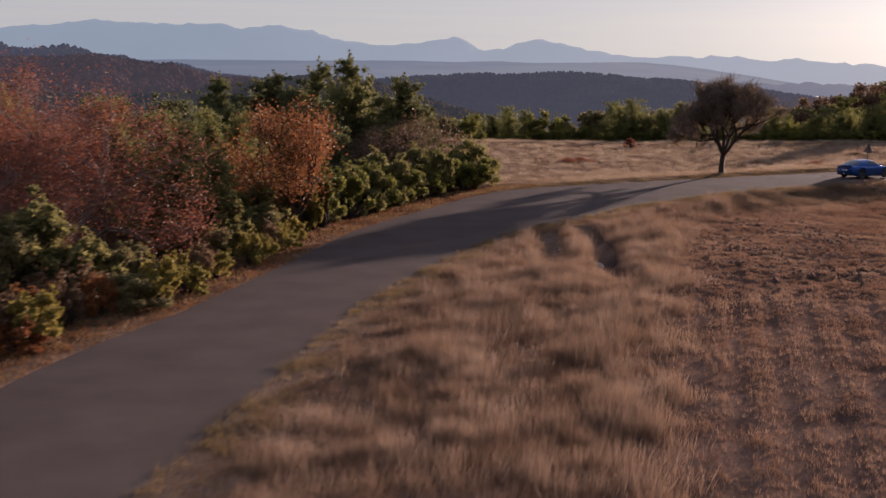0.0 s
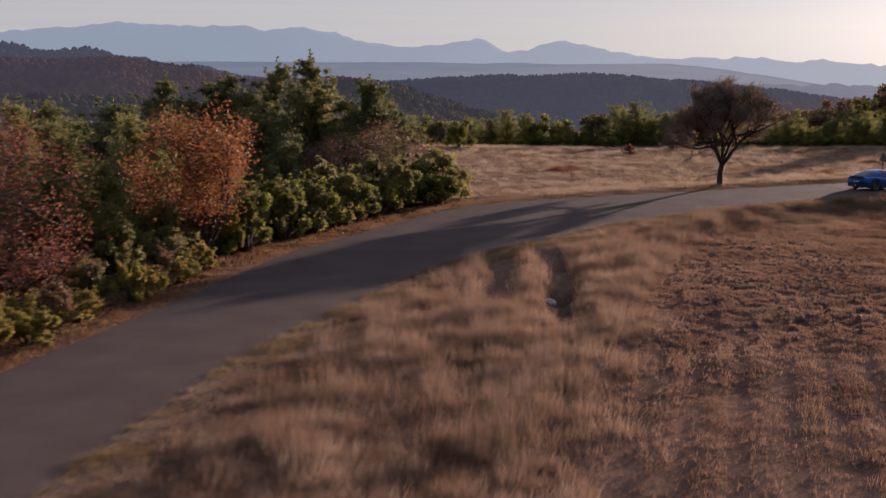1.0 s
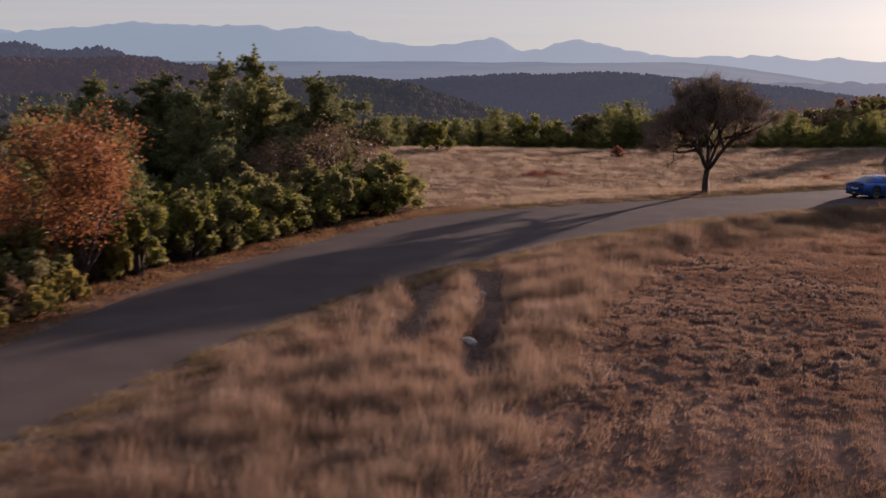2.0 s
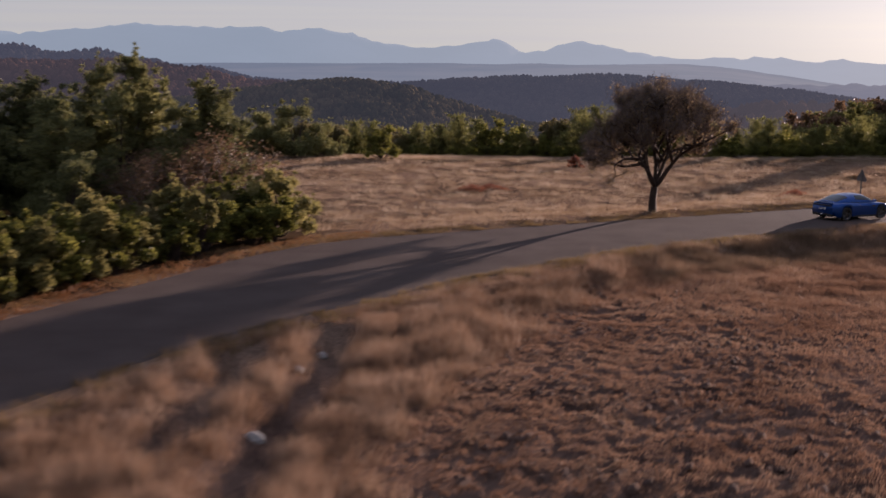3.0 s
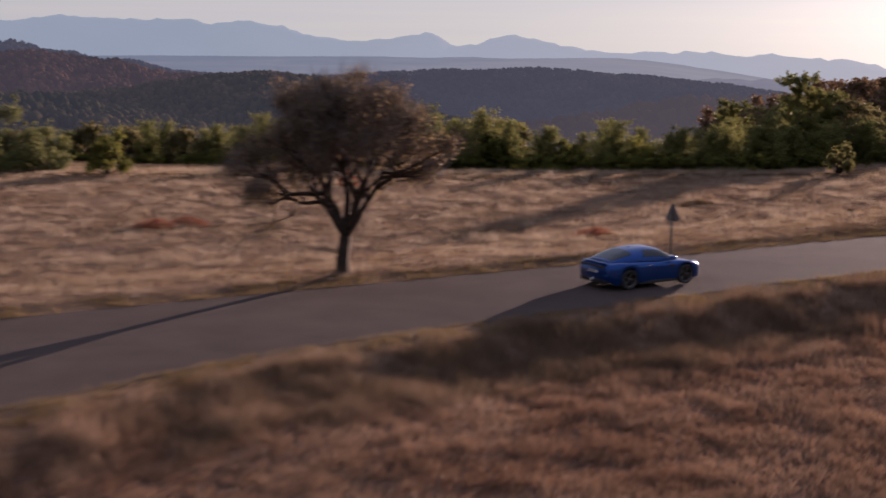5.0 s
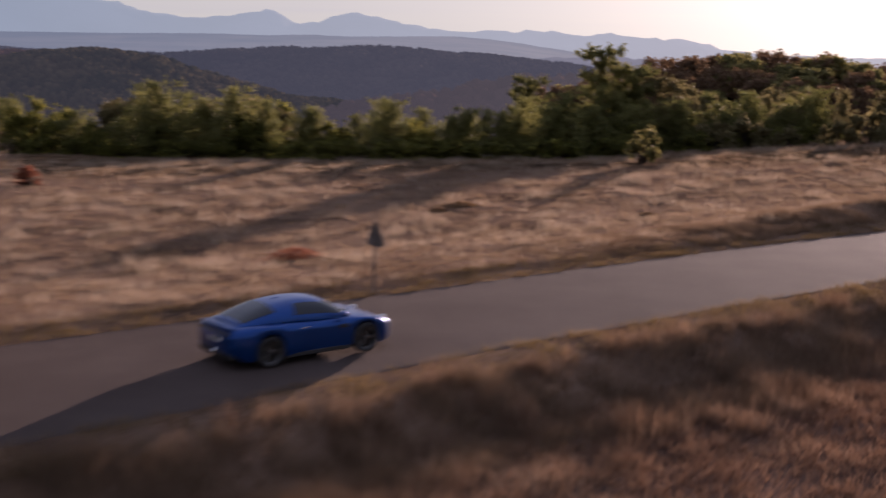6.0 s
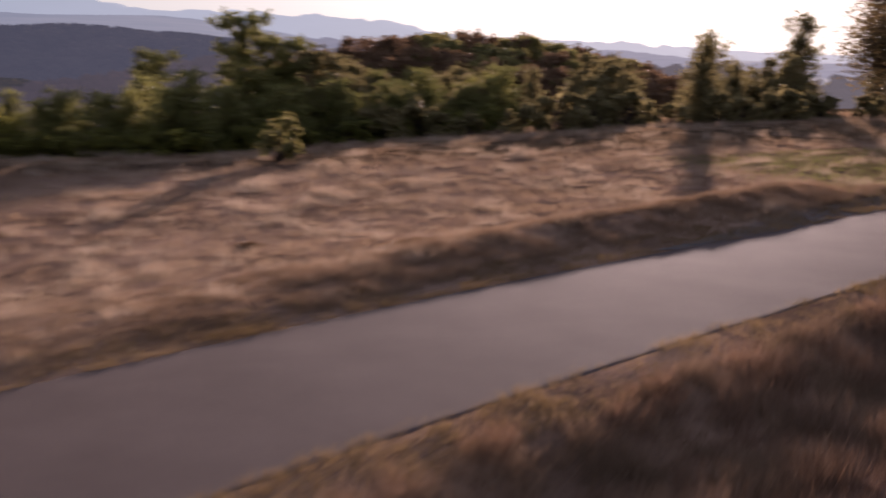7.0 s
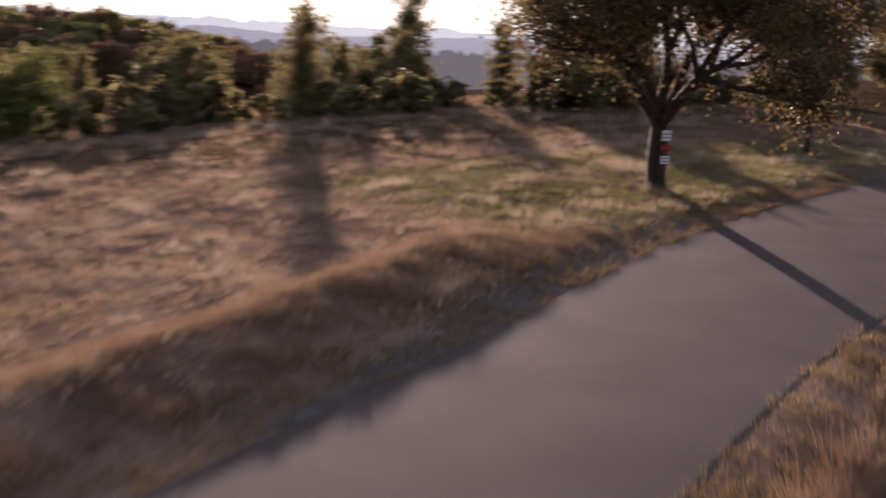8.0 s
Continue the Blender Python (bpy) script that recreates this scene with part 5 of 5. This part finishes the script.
def gravel_strip():
    """Loose chippings along the outer bend, where the asphalt frays."""
    rng = np.random.RandomState(77)
    n = 7500
    u = rng.uniform(54, 96, n)
    k = np.array([np.argmin(np.abs(EDGE_L[:, 0] - a)) for a in u])
    d = np.where(u > 66, np.abs(rng.normal(0, 1.0, n)), rng.uniform(0.0, 1.25, n) * step(u, 52, 62))
    x, y = u + rng.uniform(-0.3, 0.3, n), np.interp(u, EDGE_L[:, 0], EDGE_L[:, 1]) + d
    z, dl, dr = land(x, y)
    s = rng.uniform(0.02, 0.055, n)
    base = np.array([(1, 0, 0), (0, 1, 0), (-1, 0, 0), (0, -1, 0), (0, 0, 0.8)])
    v = np.stack([x, y, z + 0.01], 1)[:, None] + base[None] * s[:, None, None] * rng.uniform(0.6, 1.3, (n, 5, 1))
    f = np.array([(0, 1, 4), (1, 2, 4), (2, 3, 4), (3, 0, 4)])
    faces = (np.arange(n) * 5)[:, None, None] + f[None]
    tagged(new("gravel", mesh_of("gravel", v.reshape(-1, 3), faces.reshape(-1, 3), M_GRAVEL)), "pale loose gravel along the road's outer edge", "gravel", kind="stuff")


gravel_strip()


def clods():
    """Turned lumps of earth and root on the field."""
    rng = np.random.RandomState(88)
    n = 26000
    x, y = rng.uniform(4, 46, n), rng.uniform(22, 92, n)
    z, dl, dr = land(x, y)
    dense = step(y, 41, 49) * (1 - step(y, 66, 76)) * (1 - step(x, 18, 26))
    keep = (dr > 3.0) & (x > belt_line(y)) & (rng.rand(n) < dense * step(value_noise(x, y, 1.3, 89), 0.3, 0.65))
    x, y, z = x[keep], y[keep], z[keep]
    n = len(x)
    s = rng.uniform(0.04, 0.11, n) * rng.uniform(0.6, 1.2, n)
    base = np.array([(1, 0, -0.1), (0.3, 0.9, -0.1), (-0.8, 0.6, -0.1), (-0.7, -0.7, -0.1), (0.4, -0.9, -0.1), (0.45, 0.2, 0.75), (-0.35, 0.3, 0.9), (-0.1, -0.45, 0.65)])
    v = np.stack([x, y, z], 1)[:, None] + base[None] * s[:, None, None] * rng.uniform(0.55, 1.4, (n, 8, 1))
    f = np.array([(0, 1, 5), (1, 6, 5), (1, 2, 6), (2, 3, 6), (3, 7, 6), (3, 4, 7), (4, 5, 7), (4, 0, 5), (5, 6, 7)])
    faces = (np.arange(n) * 8)[:, None, None] + f[None]
    tagged(new("clods", mesh_of("clods", v.reshape(-1, 3), faces.reshape(-1, 3), M_EARTH)), "lumps of dry brown earth on the field", "earth", kind="stuff")


# ---------------------------------------------------------------- grass
def blades(name, n_try, where, keep, height, width, lean, material, label, seed, tuft=6, tuft_r=0.12, bent=False):
    """Blades in tufts, thinned by keep(x, y, dl, dr), which gives a chance and a height factor. where: a box, or a strip along an edge of the road (line, side, least and most distance, first and last x)."""
    rng = np.random.RandomState(seed)
    if len(where) == 4:
        x, y = rng.uniform(where[0], where[1], n_try), rng.uniform(where[2], where[3], n_try)
    else:
        line, side, d0, d1, i0, i1 = where
        line = line[(line[:, 0] > i0) & (line[:, 0] < i1)]
        t = np.gradient(line, axis=0)
        t /= np.hypot(t[:, 0], t[:, 1])[:, None]
        s = np.concatenate([[0], np.cumsum(np.hypot(*np.diff(line, axis=0).T))])
        u, d = rng.uniform(0, s[-1], n_try), rng.uniform(d0, d1, n_try) * side
        x = np.interp(u, s, line[:, 0]) - d * np.interp(u, s, t[:, 1])
        y = np.interp(u, s, line[:, 1]) + d * np.interp(u, s, t[:, 0])
    z, dl, dr = land(x, y)
    chance, hf = keep(x, y, dl, dr)
    ok = rng.rand(n_try) < chance
    x, y, z, hf = x[ok], y[ok], z[ok], hf[ok]
    x, y, z, hf = (np.repeat(a, tuft) for a in (x, y, z, hf))
    n = len(x)
    a, rr = rng.uniform(0, 2 * np.pi, n), tuft_r * np.sqrt(rng.rand(n))
    x, y = x + rr * np.cos(a), y + rr * np.sin(a)
    h = height * hf * rng.uniform(0.55, 1.25, n)
    l = h * lean * rng.uniform(0.1, 1.0, n)
    b = rng.uniform(0, 2 * np.pi, n)
    w = width * rng.uniform(0.6, 1.4, n)
    c = rng.uniform(0, np.pi, n)
    wx, wy = np.cos(c) * w / 2, np.sin(c) * w / 2
    ax, ay = np.cos(b) * l, np.sin(b) * l
    vs = [np.stack([x - wx, y - wy, z - 0.02], 1), np.stack([x + wx, y + wy, z - 0.02], 1)]
    if bent:
        vs.append(np.stack([x + ax * 0.45 + wx * 1.1, y + ay * 0.45 + wy * 1.1, z + h * 0.8], 1))
    vs.append(np.stack([x + ax, y + ay, z + h * (0.85 if bent else 1.0)], 1))
    k = len(vs)
    ob = new(name, mesh_of(name, np.stack(vs, 1).reshape(-1, 3), np.arange(k * n).reshape(-1, k), material))
    return tagged(ob, label, "grass", kind="stuff")


def rut_at(x, y, wide):
    rut = np.zeros_like(x)
    for rx, y0, y1 in ((6.9, 46, 63), (4.7, 49, 60)):
        rut = np.maximum(rut, np.exp(-((x - rx - 0.25 * np.sin(y * 0.35)) / wide) ** 2) * (y > y0) * (y < y1))
    return rut


def tall_keep(x, y, dl, dr):
    patch = value_noise(x, y, 0.7, 60)
    inside = 1 - step(x - belt_line(y) + 2.2 * (value_noise(x, y, 1.8, 61) - 0.5), -1.0, 1.6)
    ditch = 0.3 * step(x, 16, 24) * (1 - step(dr + 1.6 * (value_noise(x, y, 1.5, 63) - 0.5), 2.6, 5.0))
    near = step(dr, 0.15, 1.0) * np.maximum(inside, ditch) * (dr > 0)
    tall = (0.55 + 0.55 * value_noise(x, y, 0.8, 62)) * (0.45 + 0.55 * step(dr, 0.8, 3.2))
    return near * (0.3 + 0.7 * step(patch, 0.35, 0.7)) * (1 - np.minimum(1, 1.3 * rut_at(x, y, 0.7))), tall * (1 - 0.62 * step(x, 16, 24))


def ditch_keep(x, y, dl, dr):
    edge = dr + 0.9 * (value_noise(x, y, 1.2, 65) - 0.5)
    return step(x, 14, 22) * step(edge, 0.9, 1.5) * (1 - step(edge, 3.6, 5.0)) * (0.25 + 0.75 * step(value_noise(x, y, 0.7, 66), 0.3, 0.7)), 0.45 + 0.9 * value_noise(x, y, 0.9, 67)


def stem_keep(x, y, dl, dr):
    chance, tall = tall_keep(x, y, dl, dr)
    return chance * step(value_noise(x, y, 1.6, 64), 0.4, 0.75), np.full_like(x, 0.9)


def stubble_keep(x, y, dl, dr):
    u = (x - 0.22 * y) / 0.977
    row = 0.5 + 0.5 * np.cos(drill(x, y))
    fine = 0.5 + 0.5 * np.cos(2 * np.pi * u / 0.23 + 2 * value_noise(x, y, 3, 70))
    streak = step(0.7 * value_noise(u * 20, y, 14, 76) + 0.3 * value_noise(x, y, 0.8, 78), 0.34, 0.6)
    clod = step(y, 40, 48) * (1 - step(y, 66, 74)) * (1 - step(x, 17, 24))
    ok = (dr > 2.5) & (x > belt_line(y) - 1.5) & (dr < 20) & (x < 0.4 * y + 18)
    pit = pits(x, y)
    p = (1 - clod) * np.maximum((0.25 + 0.75 * step(row + 0.8 * (value_noise(x, y, 0.9, 77) - 0.5), 0.12, 0.5)) * (0.5 + 0.5 * streak) * (0.2 + 0.8 * fine), 1.0 * step(y, 58, 68) * (0.6 + 0.4 * streak)) * (1 - 0.5 * step(value_noise(x, y, 0.9, 75), 0.62, 0.8)) + clod * (1 - pit)
    return ok * p * (0.6 + 0.4 * value_noise(x, y, 1.6, 72)), (0.5 + 0.8 * value_noise(x, y, 0.7, 73)) * (1 - 0.35 * clod) * (1 + 0.8 * step(y, 60, 74))


def straw_keep(x, y, dl, dr):
    ok = (dl > 0.7) & ((x > 2.5) | (y > 93)) & ((x < 66) | (y > 124))
    patch = 0.7 * value_noise(x, y, 0.42, 81) + 0.3 * value_noise(x, y, 3.5, 80)
    return ok * (0.35 + 0.65 * step(patch, 0.40, 0.62)), 0.5 + 0.6 * step(patch, 0.45, 0.75) * (0.4 + 0.6 * value_noise(x, y, 0.45, 82))


def tussock_keep(x, y, dl, dr):
    ok = (dl > 1.0) & ((x > 2.5) | (y > 93)) & (x < 95)
    return ok * step(value_noise(x, y, 0.8, 83), 0.56, 0.78), 0.4 + 1.0 * value_noise(x, y, 1.5, 84)


def bank_keep(x, y, dl, dr):
    ok = (dl > 0.35 + 0.75 * step(x, 40, 52)) & (dl < 4.6) & (x > 26) & (x < 67)
    return ok * (0.15 + 0.85 * step(value_noise(x, y, 0.8, 85), 0.3, 0.7)) * step(x, 26, 46), 0.4 + 0.9 * value_noise(x, y, 1.0, 86) * step(x, 36, 50)


def verge_keep(x, y, dl, dr):
    ok = ((dr > -0.28 * value_noise(x, y, 1.1, 93)) & (dr < 1.3)) | ((dl > -0.14) & (dl < 1.3) & (x > 1))
    return ok * (0.15 + 0.85 * step(value_noise(x, y, 0.9, 91), 0.3, 0.7)), 0.6 + 0.7 * value_noise(x, y, 0.7, 92)


def litter_keep(x, y, dl, dr):
    ok = (dl > -0.1) & (dl < 2.2) & (y < 84) & (x < 6)
    return ok * (0.3 + 0.7 * value_noise(x, y, 0.8, 95)), 0.5 + 0.8 * value_noise(x, y, 0.7, 96)


def lawn_keep(x, y, dl, dr):
    ok = (dl > 0.6) & (x > 63) & (x < 92) & (y < 126)
    return ok * 0.8 * step(x, 63, 67), np.full_like(x, 0.8)


def plume_keep(x, y, dl, dr):
    chance, tall = tall_keep(x, y, dl, dr)
    return chance * step(value_noise(x, y, 0.75, 68), 0.38, 0.7) * (0.5 + 0.5 * step(dr, 1.5, 4)), 0.55 + 0.75 * value_noise(x, y, 0.9, 69)


def tuft_keep(x, y, dl, dr):
    return step(x, 24, 40) * step(value_noise(x, y, 1.1, 46), 0.45, 0.7), 0.5 + 0.8 * value_noise(x, y, 0.8, 47)


clods()
blades("ditch_tufts", 5200, (EDGE_R, -1, 1.1, 5.6, 22, 78), tuft_keep, 0.55, 0.011, 0.65, M_TALL, "tall brown tufts of weeds along the ditch", 113, 30, 0.26)
blades("grass_plumes", 15000, (EDGE_R, -1, 1.4, 13.0, -6.5, 18), plume_keep, 0.68, 0.010, 0.55, M_TALL, "tall pale plumes of dry grass on the rough strip", 112, 30, 0.24)
blades("tall_dry_grass", 150000, (EDGE_R, -1, 0.6, 13.0, -6.5, 75), tall_keep, 0.36, 0.010, 0.9, M_TALL, "matted pale dry grass beside the road", 101, 13, 0.19)
blades("seed_stems", 9000, (EDGE_R, -1, 2.2, 13.0, -6.5, 16), stem_keep, 0.46, 0.012, 0.7, M_STEM, "pale upright seed stems above the dry grass", 110, 4, 0.2)
blades("stubble", 640000, (2, 58, 19, 96), stubble_keep, 0.125, 0.016, 0.9, M_STUB, "short brown stubble on the bare field", 102, 6, 0.08)
blades("straw_grass", 215000, (-14, 104, 84, 156), straw_keep, 0.24, 0.014, 0.9, M_STRAW, "low straw-coloured grass on the meadow", 103, 5, 0.18)
blades("tussock_grass", 62000, (-14, 95, 84, 142), tussock_keep, 0.3, 0.012, 1.2, M_PALE, "pale tussocks standing in the meadow", 109, 14, 0.3)
blades("ditch_grass", 52000, (EDGE_R, -1, 0.9, 5.2, 14, 76), ditch_keep, 0.4, 0.011, 0.8, M_DITCH, "shaded brown grass in the roadside ditch", 111, 7, 0.16)
blades("bank_grass", 30000, (EDGE_L, 1, 0.3, 4.7, 22, 68), bank_keep, 0.2, 0.012, 0.9, M_DITCH, "long dry grass on the roadside bank", 104, 9, 0.15)
blades("verge_grass", 34000, (EDGE_R, -1, -0.25, 1.6, -8, 90), verge_keep, 0.16, 0.011, 1.1, M_VERGE, "short yellow-green grass along the asphalt", 105, 6, 0.1)
blades("verge_grass", 16000, (EDGE_L, 1, -0.15, 1.4, 1, 90), verge_keep, 0.13, 0.012, 0.9, M_VERGE, "short yellow-green grass along the asphalt", 108, 6, 0.1)
blades("dead_leaves", 16000, (EDGE_L, 1, 0.0, 2.4, -13, 8), litter_keep, 0.12, 0.03, 1.5, M_LITTER, "rusty dead grass and leaves below the hedge", 106, 5, 0.15)
blades("green_grass", 18000, (62, 92, 110, 126), lawn_keep, 0.14, 0.014, 0.8, M_LAWN, "short green grass under the oak", 107, 6, 0.14)
